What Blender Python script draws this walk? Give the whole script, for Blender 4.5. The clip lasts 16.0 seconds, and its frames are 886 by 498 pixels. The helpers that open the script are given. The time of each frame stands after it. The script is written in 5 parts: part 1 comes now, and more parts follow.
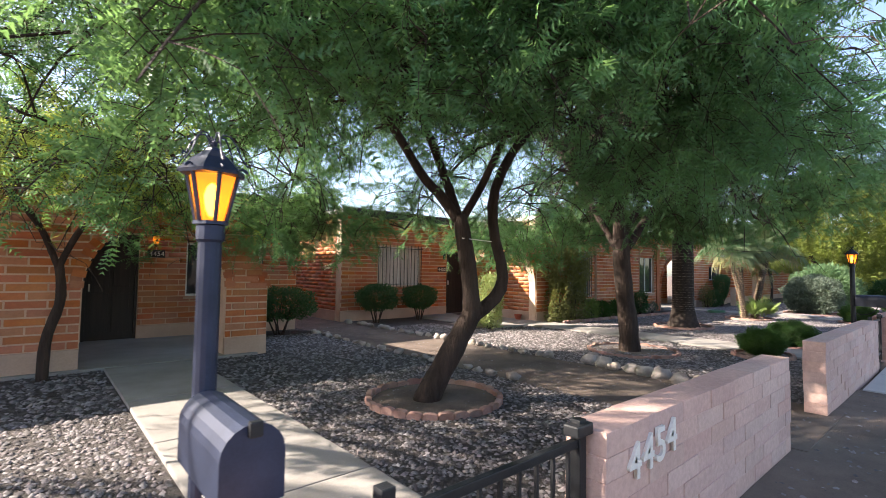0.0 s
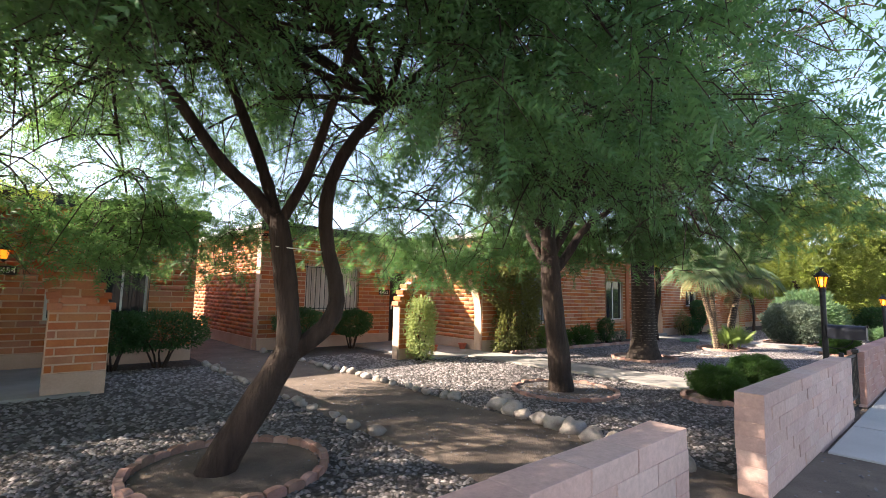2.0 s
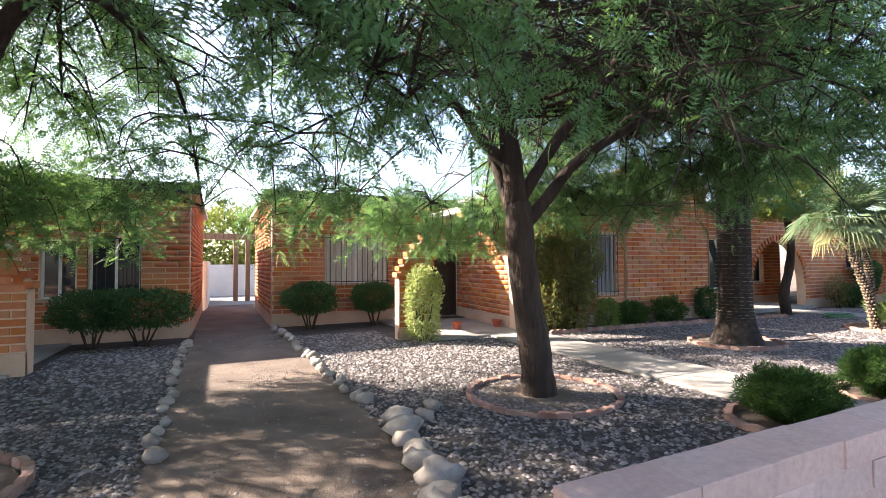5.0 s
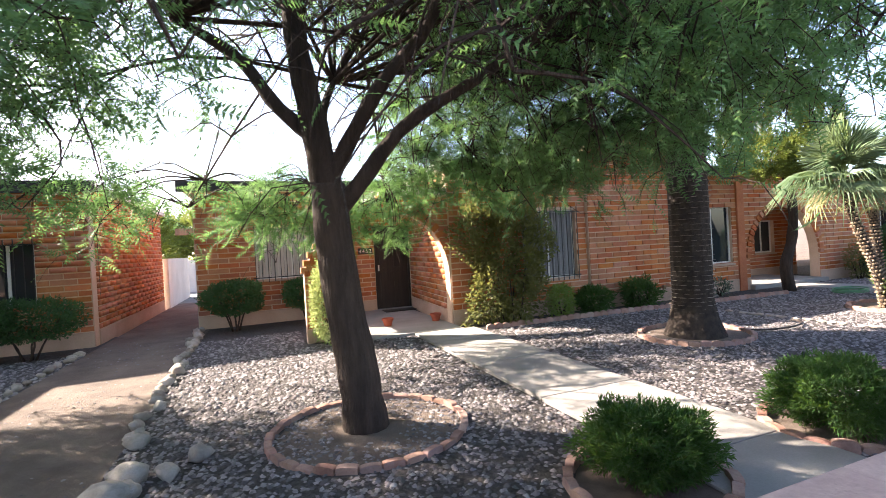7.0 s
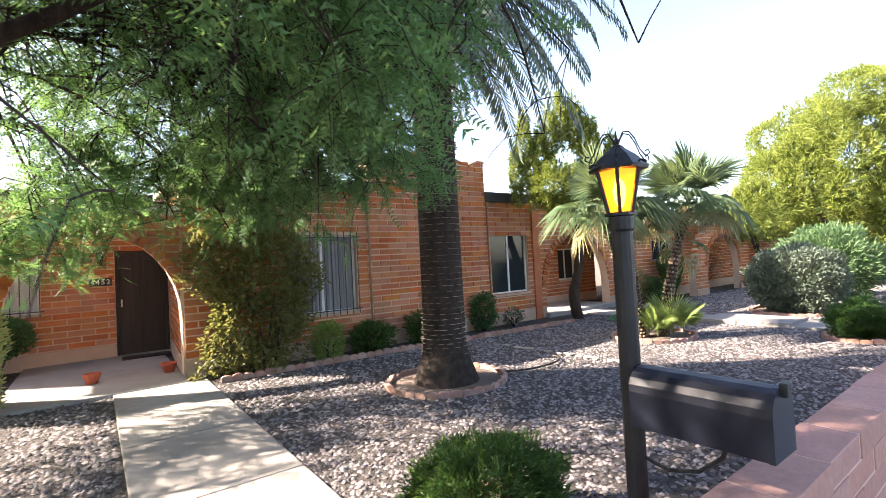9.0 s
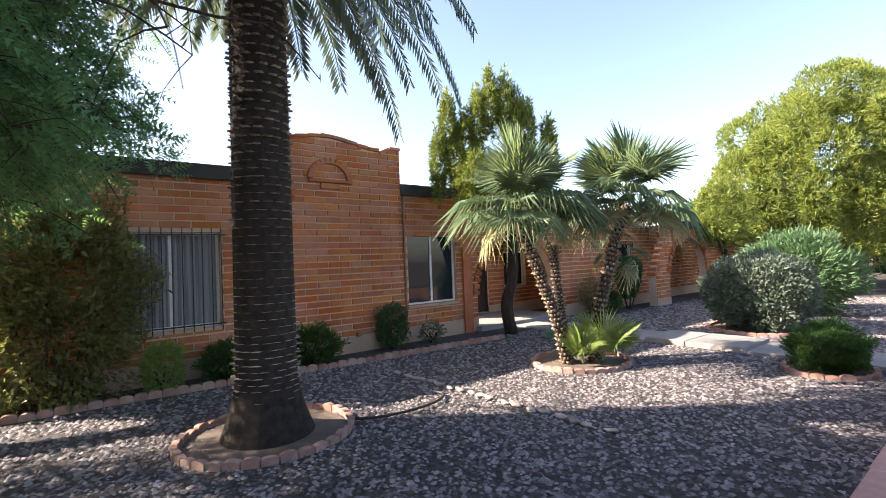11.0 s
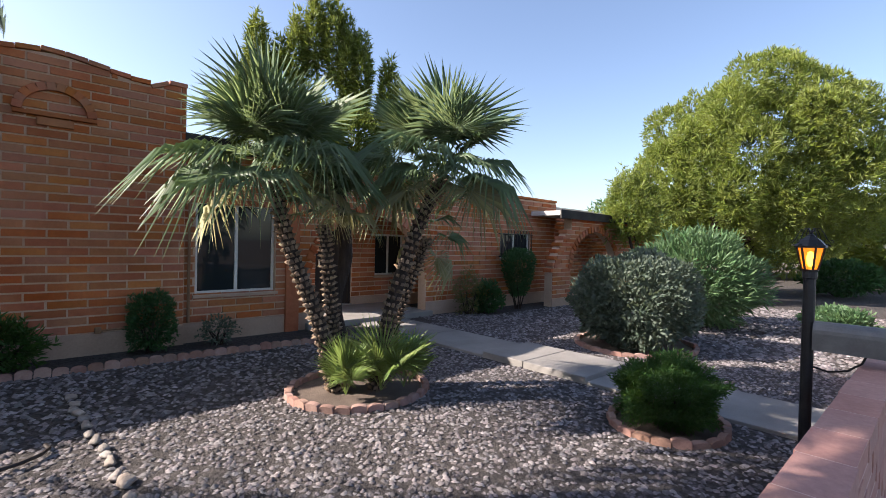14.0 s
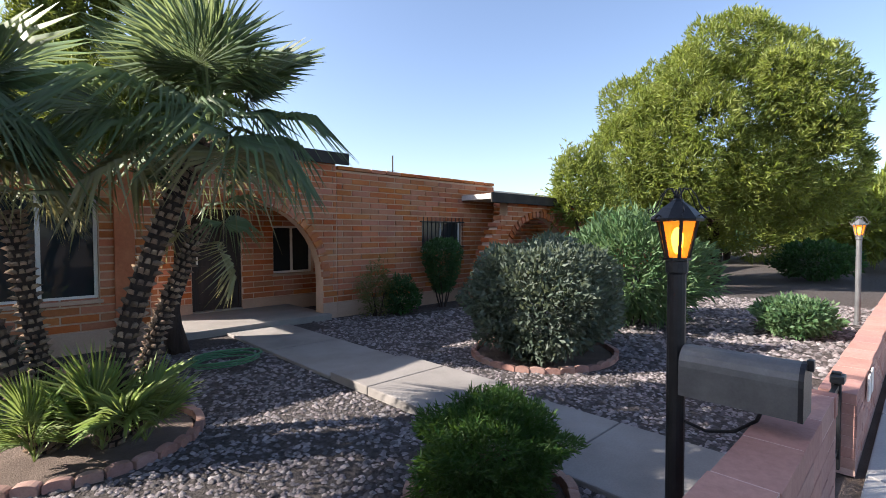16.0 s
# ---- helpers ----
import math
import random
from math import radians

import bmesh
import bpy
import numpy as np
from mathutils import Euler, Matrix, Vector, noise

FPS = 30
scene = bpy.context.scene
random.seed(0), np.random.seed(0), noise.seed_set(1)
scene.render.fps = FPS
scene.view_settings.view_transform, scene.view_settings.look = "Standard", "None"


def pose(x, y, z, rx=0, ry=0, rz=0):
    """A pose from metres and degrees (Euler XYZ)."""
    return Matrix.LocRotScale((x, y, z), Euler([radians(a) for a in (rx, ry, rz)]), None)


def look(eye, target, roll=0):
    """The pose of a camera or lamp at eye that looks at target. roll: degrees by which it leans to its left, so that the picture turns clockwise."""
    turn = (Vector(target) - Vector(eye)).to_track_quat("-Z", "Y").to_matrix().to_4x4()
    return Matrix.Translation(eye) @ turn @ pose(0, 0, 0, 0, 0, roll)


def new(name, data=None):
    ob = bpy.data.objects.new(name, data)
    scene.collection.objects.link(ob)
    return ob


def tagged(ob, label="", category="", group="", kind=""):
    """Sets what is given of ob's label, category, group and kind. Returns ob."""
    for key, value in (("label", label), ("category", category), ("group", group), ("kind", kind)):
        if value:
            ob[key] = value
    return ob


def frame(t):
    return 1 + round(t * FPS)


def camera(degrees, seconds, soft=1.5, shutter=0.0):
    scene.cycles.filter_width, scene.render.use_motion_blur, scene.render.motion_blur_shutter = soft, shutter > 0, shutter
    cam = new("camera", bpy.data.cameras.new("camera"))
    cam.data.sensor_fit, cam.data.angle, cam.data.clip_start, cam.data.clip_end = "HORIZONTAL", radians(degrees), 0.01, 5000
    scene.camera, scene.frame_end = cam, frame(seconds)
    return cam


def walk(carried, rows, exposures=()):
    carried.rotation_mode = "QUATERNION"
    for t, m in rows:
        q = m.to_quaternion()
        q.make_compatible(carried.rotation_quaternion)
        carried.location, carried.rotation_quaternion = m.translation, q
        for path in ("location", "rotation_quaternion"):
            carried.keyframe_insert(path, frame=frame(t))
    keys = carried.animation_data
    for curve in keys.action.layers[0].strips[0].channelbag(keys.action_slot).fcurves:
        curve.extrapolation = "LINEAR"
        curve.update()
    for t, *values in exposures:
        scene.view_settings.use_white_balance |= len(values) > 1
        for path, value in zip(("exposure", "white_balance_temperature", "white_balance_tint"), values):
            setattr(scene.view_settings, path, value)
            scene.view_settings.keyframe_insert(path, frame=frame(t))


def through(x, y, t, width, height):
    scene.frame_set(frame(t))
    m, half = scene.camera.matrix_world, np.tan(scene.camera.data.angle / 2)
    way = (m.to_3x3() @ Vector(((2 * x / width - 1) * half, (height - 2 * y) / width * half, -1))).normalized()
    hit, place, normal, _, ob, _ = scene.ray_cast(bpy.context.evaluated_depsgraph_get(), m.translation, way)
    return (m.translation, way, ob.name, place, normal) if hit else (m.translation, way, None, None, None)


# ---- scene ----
EXPOSURES = [(0.0, 2.05, 6800, 14), (1.5, 2.12, 7100, 14), (3.0, 2.35, 7050, 14), (6.0, 2.55, 6850, 16), (7.5, 2.68, 6950, 16), (9.0, 2.72, 7150, 17), (9.7, 2.37, 7150, 17), (11.8, 2.07, 6850, 17), (12.1, 1.92, 7000, 17), (12.7, 1.49, 6500, 17), (14.0, 1.41, 6500, 16), (16.0, 1.44, 6450, 15)]
cam = camera(87.1, 16.0, soft=0.8, shutter=0.15)
# the walk along the pavement: seconds, eye, target, roll
PATH = [
    (0, (1.332, 0.041, 1.43), (2.645, 1.546, 1.526), 0.9),
    (0.5, (1.877, 0.068, 1.437), (3.177, 1.584, 1.544), 0.9),
    (1, (2.349, 0.031, 1.44), (3.634, 1.547, 1.667), 1.4),
    (1.5, (2.899, 0.046, 1.457), (4.246, 1.507, 1.686), 2.6),
    (2, (3.424, 0.051, 1.433), (4.748, 1.538, 1.632), 1.3),
    (2.5, (3.973, 0.122, 1.438), (5.278, 1.626, 1.627), 2.1),
    (3, (4.5, 0.175, 1.392), (5.804, 1.681, 1.562), -0.8),
    (5.5, (7.335, 0.135, 1.434), (8.144, 1.964, 1.493), -0.1),
    (6, (8.012, 0.122, 1.483), (8.87, 1.928, 1.544), -2.1),
    (6.5, (8.543, 0.317, 1.473), (9.27, 2.18, 1.504), -1.4),
    (7, (9.1, 0.37, 1.52), (9.823, 2.235, 1.506), -3.2),
    (7.5, (9.64, 0.448, 1.539), (10.329, 2.325, 1.514), -2.6),
    (8, (10.27, 0.541, 1.564), (11.113, 2.353, 1.634), -2.7),
    (8.5, (10.821, 0.528, 1.548), (11.821, 2.259, 1.611), -2.9),
    (9, (11.346, 0.553, 1.552), (12.546, 2.152, 1.604), -3.0),
    (9.5, (11.93, 0.62, 1.545), (13.13, 2.219, 1.592), -3.5),
    (12, (14.594, 0.98, 1.601), (15.884, 2.508, 1.654), -1.1),
    (12.5, (15.131, 0.966, 1.584), (16.477, 2.444, 1.639), -1.6),
    (13, (15.656, 0.982, 1.572), (17.002, 2.46, 1.614), 1.2),
    (13.5, (16.184, 0.907, 1.569), (17.55, 2.367, 1.61), 0.7),
    (14, (16.679, 0.898, 1.57), (18.041, 2.363, 1.544), 1.4),
    (14.5, (17.25, 0.855, 1.586), (18.639, 2.294, 1.577), -0.1),
    (15, (17.779, 0.841, 1.563), (19.153, 2.294, 1.548), -0.7),
    (15.5, (18.372, 0.844, 1.564), (19.773, 2.27, 1.54), 0.2),
    (16, (18.946, 0.805, 1.543), (20.332, 2.246, 1.483), -0.2),
]
walk(cam, [(t, look(eye, target, roll)) for t, eye, target, roll in PATH],
     exposures=EXPOSURES)

# ---------------------------------------------------------------- light
SUN_FROM = Vector((-0.79, 0.61, 0.63))
world = bpy.data.worlds.new("sky")
scene.world = world
world.use_nodes = True
_wn = world.node_tree.nodes
_sky = _wn.new("ShaderNodeTexSky")
_sky.sky_type = "NISHITA"
_sky.sun_disc = False
_sky.sun_elevation = math.atan2(SUN_FROM.z, math.hypot(SUN_FROM.x, SUN_FROM.y))
_sky.sun_rotation = math.atan2(SUN_FROM.x, SUN_FROM.y)
_sky.altitude = 700
_sky.dust_density = 2.5
world.node_tree.links.new(_sky.outputs["Color"], _wn["Background"].inputs["Color"])
_wn["Background"].inputs["Strength"].default_value = 0.105
_sun = bpy.data.lights.new("sun", "SUN")
_sun.energy = 5.0
_sun.angle = radians(0.53)
_sun.color = (1.0, 0.92, 0.80)
sun = new("sun", _sun)
sun.matrix_world = look(SUN_FROM * 40, (0, 0, 0))


# ---------------------------------------------------------------- materials
class Nodes:
    """A small wrapper for building node materials."""

    def __init__(self, name, world_space=False):
        self.mat = bpy.data.materials.new(name)
        self.mat.use_nodes = True
        self.tree = self.mat.node_tree
        self.bsdf = self.tree.nodes["Principled BSDF"]
        self.out = self.tree.nodes["Material Output"]
        co = self.tree.nodes.new("ShaderNodeTexCoord")
        self.co = co.outputs["Object"]
        if world_space:
            self.co = self.tree.nodes.new("ShaderNodeNewGeometry").outputs["Position"]

    def add(self, kind):
        return self.tree.nodes.new(kind)

    def link(self, a, b):
        self.tree.links.new(a, b)

    def noise(self, scale, detail=3.0, rough=0.6, stretch=None):
        n = self.add("ShaderNodeTexNoise")
        n.inputs["Scale"].default_value = scale
        n.inputs["Detail"].default_value = detail
        n.inputs["Roughness"].default_value = rough
        src = self.co
        if stretch:
            m = self.add("ShaderNodeMapping")
            m.inputs["Scale"].default_value = stretch
            self.link(src, m.inputs["Vector"])
            src = m.outputs["Vector"]
        self.link(src, n.inputs["Vector"])
        return n.outputs["Fac"]

    def ramp(self, fac, stops):
        r = self.add("ShaderNodeValToRGB")
        e = r.color_ramp.elements
        while len(e) < len(stops):
            e.new(0.5)
        for item, (p, c) in zip(e, stops):
            item.position = p
            item.color = (*c, 1.0) if len(c) == 3 else c
        self.link(fac, r.inputs["Fac"])
        return r.outputs["Color"]

    def mix(self, fac, a, b, mode="MIX"):
        m = self.add("ShaderNodeMix")
        m.data_type = "RGBA"
        m.blend_type = mode
        for sock, v in ((m.inputs[0], fac), (m.inputs[6], a), (m.inputs[7], b)):
            if hasattr(v, "links"):
                self.link(v, sock)
            elif isinstance(v, tuple):
                sock.default_value = (*v, 1.0)
            else:
                sock.default_value = v
        return m.outputs[2]

    def vary(self, source, colour, hue=0.01, sat=0.1, val=0.3):
        """Shift a colour at random from piece to piece."""
        h = self.add("ShaderNodeHueSaturation")
        for name, spread, mid in (("Hue", hue, 0.5), ("Saturation", sat, 1.0), ("Value", val, 1.0)):
            r = self.add("ShaderNodeMath")
            r.operation = "MULTIPLY_ADD"
            f = self.add("ShaderNodeMath")
            f.operation = "FRACT"
            k = self.add("ShaderNodeMath")
            k.operation = "MULTIPLY"
            k.inputs[1].default_value = {"Hue": 17.3, "Saturation": 41.7, "Value": 1.0}[name]
            self.link(source, k.inputs[0])
            self.link(k.outputs[0], f.inputs[0])
            self.link(f.outputs[0], r.inputs[0])
            r.inputs[1].default_value = 2 * spread
            r.inputs[2].default_value = mid - spread
            self.link(r.outputs[0], h.inputs[name])
        self.link(colour, h.inputs["Color"])
        return h.outputs["Color"]

    def bump(self, height, strength=0.4, distance=0.01):
        b = self.add("ShaderNodeBump")
        b.inputs["Strength"].default_value = strength
        b.inputs["Distance"].default_value = distance
        self.link(height, b.inputs["Height"])
        self.link(b.outputs["Normal"], self.bsdf.inputs["Normal"])

    def done(self, colour, rough=0.85, metal=0.0, spec=0.4):
        if hasattr(colour, "links"):
            self.link(colour, self.bsdf.inputs["Base Color"])
        else:
            self.bsdf.inputs["Base Color"].default_value = (*colour, 1.0)
        self.bsdf.inputs["Roughness"].default_value = rough
        self.bsdf.inputs["Metallic"].default_value = metal
        self.bsdf.inputs["Specular IOR Level"].default_value = spec
        return self.mat


def object_random(n):
    return n.add("ShaderNodeObjectInfo").outputs["Random"]


def island_random(n):
    return n.add("ShaderNodeNewGeometry").outputs["Random Per Island"]


def piece_material(name, dark, light, scale, source, hue=0.008, sat=0.12, val=0.22, bump=0.5, rough=0.9, dist=0.008):
    """Bricks, blocks and stones: each differs a little; stains and grain on top."""
    n = Nodes(name, True)
    big = n.noise(scale, 4)
    fine = n.noise(scale * 14, 3, 0.7)
    c = n.ramp(big, [(0.3, dark), (0.7, light)])
    c = n.mix(0.35, c, n.ramp(fine, [(0.3, (0.45, 0.45, 0.45)), (0.7, (1.0, 1.0, 1.0))]), "MULTIPLY")
    c = n.vary(source(n), c, hue, sat, val)
    n.bump(fine, bump, dist)
    return n.done(c, rough, spec=0.25)


def plain_material(name, a, b, scale=3.0, rough=0.8, metal=0.0, bump=0.3, spec=0.4, grain=25.0, stretch=None, dist=0.005):
    n = Nodes(name)
    c = n.ramp(n.noise(scale, 5, 0.6, stretch), [(0.3, a), (0.7, b)])
    f = n.noise(scale * grain, 3, 0.7, stretch)
    c = n.mix(0.3, c, n.ramp(f, [(0.3, (0.5, 0.5, 0.5)), (0.7, (1.0, 1.0, 1.0))]), "MULTIPLY")
    n.bump(f, bump, dist)
    return n.done(c, rough, metal, spec)


def leaf_material(name, dark, light, back, through=0.35, hue=0.015, val=0.3, rough=0.55):
    n = Nodes(name)
    c = n.ramp(n.noise(1.3, 3), [(0.3, dark), (0.7, light)])
    c = n.vary(island_random(n), c, hue, 0.15, val)
    n.done(c, rough, spec=0.25)
    t = n.add("ShaderNodeBsdfTranslucent")
    t.inputs["Color"].default_value = (*back, 1)
    m = n.add("ShaderNodeMixShader")
    m.inputs[0].default_value = through
    n.link(n.bsdf.outputs[0], m.inputs[1])
    n.link(t.outputs[0], m.inputs[2])
    n.link(m.outputs[0], n.out.inputs["Surface"])
    return n.mat


def glass_material():
    n = Nodes("window_glass")
    n.done((0.02, 0.026, 0.03), 0.03, spec=0.35)
    return n.mat


def amber_material():
    """Frosted amber lamp glass: lets the bulb show through and glows a little."""
    n = Nodes("amber_glass")
    n.done((0.75, 0.24, 0.02), 0.35)
    n.bsdf.inputs["Emission Color"].default_value = (1.0, 0.36, 0.03, 1)
    n.bsdf.inputs["Emission Strength"].default_value = 0.45
    t = n.add("ShaderNodeBsdfTransparent")
    t.inputs["Color"].default_value = (1.0, 0.55, 0.12, 1)
    m = n.add("ShaderNodeMixShader")
    m.inputs[0].default_value = 0.45
    n.link(n.bsdf.outputs[0], m.inputs[1])
    n.link(t.outputs[0], m.inputs[2])
    n.link(m.outputs[0], n.out.inputs["Surface"])
    return n.mat


def glow_material(name, colour, strength):
    n = Nodes(name)
    n.done(colour, 0.4)
    n.bsdf.inputs["Emission Color"].default_value = (*colour, 1)
    n.bsdf.inputs["Emission Strength"].default_value = strength
    return n.mat


BRICK = piece_material("adobe_brick", (0.37, 0.118, 0.053), (0.52, 0.205, 0.098), 1.6, object_random, val=0.16)
BRICK_STUFF = piece_material("adobe_brick_far", (0.37, 0.118, 0.053), (0.52, 0.205, 0.098), 1.6, island_random, val=0.16)
MORTAR = plain_material("mortar", (0.53, 0.36, 0.25), (0.67, 0.49, 0.37), 2.5, 0.95)
FOOTING = plain_material("house_footing", (0.40, 0.27, 0.20), (0.52, 0.37, 0.28), 1.5, 0.95)
BLOCK = piece_material("painted_block", (0.56, 0.37, 0.32), (0.66, 0.45, 0.39), 2.0, object_random, 0.004, 0.08, 0.07, 0.6)
BLOCK_RED = piece_material("red_painted_block", (0.38, 0.20, 0.165), (0.48, 0.275, 0.23), 2.0, object_random, 0.004, 0.08, 0.07, 0.6)
BLOCK_JOINT = plain_material("block_joint", (0.52, 0.34, 0.29), (0.62, 0.42, 0.37), 3.0, 0.95)
EDGING = piece_material("terracotta_edging", (0.29, 0.165, 0.13), (0.45, 0.29, 0.24), 5.0, object_random, val=0.2)
CONCRETE = plain_material("concrete", (0.21, 0.195, 0.18), (0.32, 0.30, 0.28), 1.2, 0.92, grain=60)
SIDEWALK = plain_material("sidewalk_concrete", (0.38, 0.37, 0.36), (0.48, 0.47, 0.46), 0.9, 0.92, grain=60)
DIRT = plain_material("dirt", (0.095, 0.07, 0.056), (0.195, 0.148, 0.12), 1.6, 0.97, grain=30, bump=0.8, dist=0.02)
ASPHALT = plain_material("asphalt", (0.045, 0.045, 0.045), (0.07, 0.068, 0.065), 0.8, 0.95, grain=80)
GRAVEL_BED = plain_material("gravel_bed", (0.035, 0.03, 0.028), (0.11, 0.095, 0.09), 22.0, 0.95, grain=3, bump=1.0, dist=0.03)
STONES = piece_material("gravel_stones", (0.125, 0.11, 0.112), (0.27, 0.245, 0.245), 9.0, island_random, 0.014, 0.45, 0.55)
ROCK = piece_material("border_rock", (0.25, 0.21, 0.18), (0.45, 0.40, 0.355), 6.0, object_random, 0.01, 0.25, 0.25, dist=0.02)
BARK = plain_material("mesquite_bark", (0.022, 0.014, 0.011), (0.07, 0.046, 0.035), 9.0, 0.95, bump=1.0, grain=4, stretch=(1.0, 1.0, 0.18), dist=0.03)
PALM_BARK = piece_material("palm_bark", (0.20, 0.16, 0.135), (0.50, 0.42, 0.36), 7.0, island_random, val=0.35, dist=0.02)
FAN_BARK = piece_material("fan_palm_husk", (0.13, 0.088, 0.062), (0.34, 0.25, 0.175), 7.0, island_random, val=0.4, dist=0.02)
PALM_FIBRE = plain_material("palm_fibre", (0.03, 0.022, 0.018), (0.08, 0.058, 0.046), 12.0, 0.95, bump=1.0, dist=0.03)
BLACK_METAL = plain_material("black_painted_metal", (0.012, 0.013, 0.016), (0.03, 0.032, 0.036), 6.0, 0.45, 0.3, 0.15)
BLUE_METAL = plain_material("dark_blue_painted_metal", (0.012, 0.018, 0.04), (0.03, 0.04, 0.08), 5.0, 0.5, 0.25, 0.15)
NAVY_METAL = plain_material("navy_black_enamel", (0.006, 0.008, 0.017), (0.014, 0.018, 0.034), 5.0, 0.42, 0.1, 0.1)
GREY_METAL = plain_material("grey_mailbox_paint", (0.10, 0.105, 0.11), (0.19, 0.195, 0.20), 4.0, 0.5, 0.35, 0.15)
FASCIA = plain_material("dark_fascia", (0.02, 0.019, 0.018), (0.05, 0.047, 0.043), 3.0, 0.8)
ROOF = plain_material("roof_coating", (0.45, 0.43, 0.40), (0.6, 0.58, 0.55), 1.0, 0.9)
WOOD_DARK = plain_material("dark_door", (0.018, 0.012, 0.010), (0.04, 0.026, 0.02), 3.0, 0.6, stretch=(6, 6, 0.5))
WOOD = plain_material("weathered_wood", (0.22, 0.12, 0.07), (0.36, 0.21, 0.12), 3.0, 0.85, stretch=(5, 5, 0.5))
WHITE = plain_material("white_window_paint", (0.62, 0.61, 0.58), (0.76, 0.75, 0.72), 4.0, 0.6)
GREY_CURTAIN = plain_material("grey_curtain", (0.16, 0.16, 0.17), (0.30, 0.30, 0.31), 2.0, 0.9, stretch=(9, 9, 0.2))
CURTAIN = plain_material("curtain", (0.38, 0.35, 0.32), (0.62, 0.58, 0.54), 2.0, 0.9, stretch=(9, 9, 0.2))
DARK_ROOM = plain_material("dark_room", (0.02, 0.02, 0.02), (0.05, 0.045, 0.04), 1.0, 0.95)
STUCCO = plain_material("pale_stucco", (0.62, 0.58, 0.54), (0.74, 0.70, 0.66), 1.5, 0.95)
GLASS = glass_material()
AMBER = amber_material()
BULB = glow_material("lamp_bulb", (1.0, 0.66, 0.22), 9.0)
NUMBER = plain_material("number_paint", (0.72, 0.66, 0.60), (0.85, 0.80, 0.74), 6.0, 0.6)
HOSE = plain_material("green_hose", (0.05, 0.16, 0.08), (0.09, 0.24, 0.12), 6.0, 0.5)
TERRACOTTA = plain_material("red_pot", (0.34, 0.07, 0.035), (0.46, 0.11, 0.055), 6.0, 0.7)
MESQUITE = leaf_material("mesquite_leaf", (0.034, 0.102, 0.048), (0.086, 0.19, 0.082), (0.23, 0.41, 0.12), 0.38)
MESQUITE_LIGHT = leaf_material("young_leaf", (0.10, 0.17, 0.04), (0.20, 0.28, 0.07), (0.45, 0.55, 0.10), 0.4)
HEDGE = leaf_material("hedge_leaf", (0.02, 0.06, 0.022), (0.05, 0.12, 0.04), (0.10, 0.22, 0.05), 0.2)
BRIGHT_HEDGE = leaf_material("bright_shrub_leaf", (0.09, 0.17, 0.04), (0.20, 0.28, 0.08), (0.4, 0.5, 0.1), 0.3)
PALE_SHRUB = leaf_material("pale_shrub_leaf", (0.17, 0.23, 0.08), (0.36, 0.41, 0.18), (0.5, 0.55, 0.2), 0.3)
FINE_GREEN = leaf_material("fine_shrub_leaf", (0.016, 0.046, 0.013), (0.048, 0.108, 0.027), (0.18, 0.34, 0.05), 0.22)
SAGE = leaf_material("sage_leaf", (0.05, 0.075, 0.055), (0.125, 0.155, 0.12), (0.25, 0.3, 0.16), 0.2)
OLEANDER = leaf_material("oleander_leaf", (0.05, 0.11, 0.05), (0.13, 0.21, 0.10), (0.25, 0.38, 0.14), 0.25)
VINE = leaf_material("vine_leaf", (0.07, 0.085, 0.03), (0.17, 0.17, 0.065), (0.3, 0.3, 0.08), 0.3)
CONIFER = leaf_material("conifer_spray", (0.085, 0.13, 0.026), (0.215, 0.255, 0.058), (0.36, 0.42, 0.08), 0.2, val=0.3)
FAN = leaf_material("fan_palm_leaf", (0.058, 0.10, 0.058), (0.145, 0.20, 0.11), (0.38, 0.48, 0.19), 0.32, rough=0.45)
FAN_YOUNG = leaf_material("young_fan_leaf", (0.13, 0.20, 0.06), (0.25, 0.33, 0.11), (0.4, 0.5, 0.14), 0.3)
FAN_DRY = leaf_material("dry_palm_leaf", (0.19, 0.18, 0.085), (0.32, 0.30, 0.15), (0.5, 0.45, 0.2), 0.25)
FROND = leaf_material("date_palm_leaf", (0.07, 0.10, 0.085), (0.16, 0.20, 0.17), (0.25, 0.32, 0.2), 0.2)


# ---------------------------------------------------------------- building helpers
def mesh_from(name, verts, faces, material, smooth=False):
    me = bpy.data.meshes.new(name)
    verts = np.asarray(verts, dtype=np.float32)
    faces = np.asarray(faces, dtype=np.int32)
    k = faces.shape[1]
    me.vertices.add(len(verts))
    me.vertices.foreach_set("co", verts.ravel())
    me.loops.add(faces.size)
    me.loops.foreach_set("vertex_index", faces.ravel())
    me.polygons.add(len(faces))
    me.polygons.foreach_set("loop_start", np.arange(0, faces.size, k, dtype=np.int32))
    me.update(calc_edges=True)
    if smooth:
        me.polygons.foreach_set("use_smooth", np.ones(len(faces), dtype=bool))
    me.materials.append(material)
    return me


def mesh_of(name, bm, material, smooth=False):
    me = bpy.data.meshes.new(name)
    bmesh.ops.recalc_face_normals(bm, faces=bm.faces)
    bm.to_mesh(me)
    bm.free()
    if smooth:
        for p in me.polygons:
            p.use_smooth = True
    me.materials.append(material)
    return me


def part(name, bm, material, parent=None, label="", smooth=False):
    """One mesh object under a thing or under a part."""
    me = bm if isinstance(bm, bpy.types.Mesh) else mesh_of(name, bm, material, smooth)
    ob = new(name, me)
    if parent:
        ob.parent = parent
    if label:
        ob["label"] = label
    return ob


def thing(name, x, y, z, label, category, group="", turn=0.0):
    ob = new(name)
    ob.empty_display_size = 0.2
    ob.matrix_basis = pose(x, y, z, 0, 0, turn)
    return tagged(ob, label, category, group)


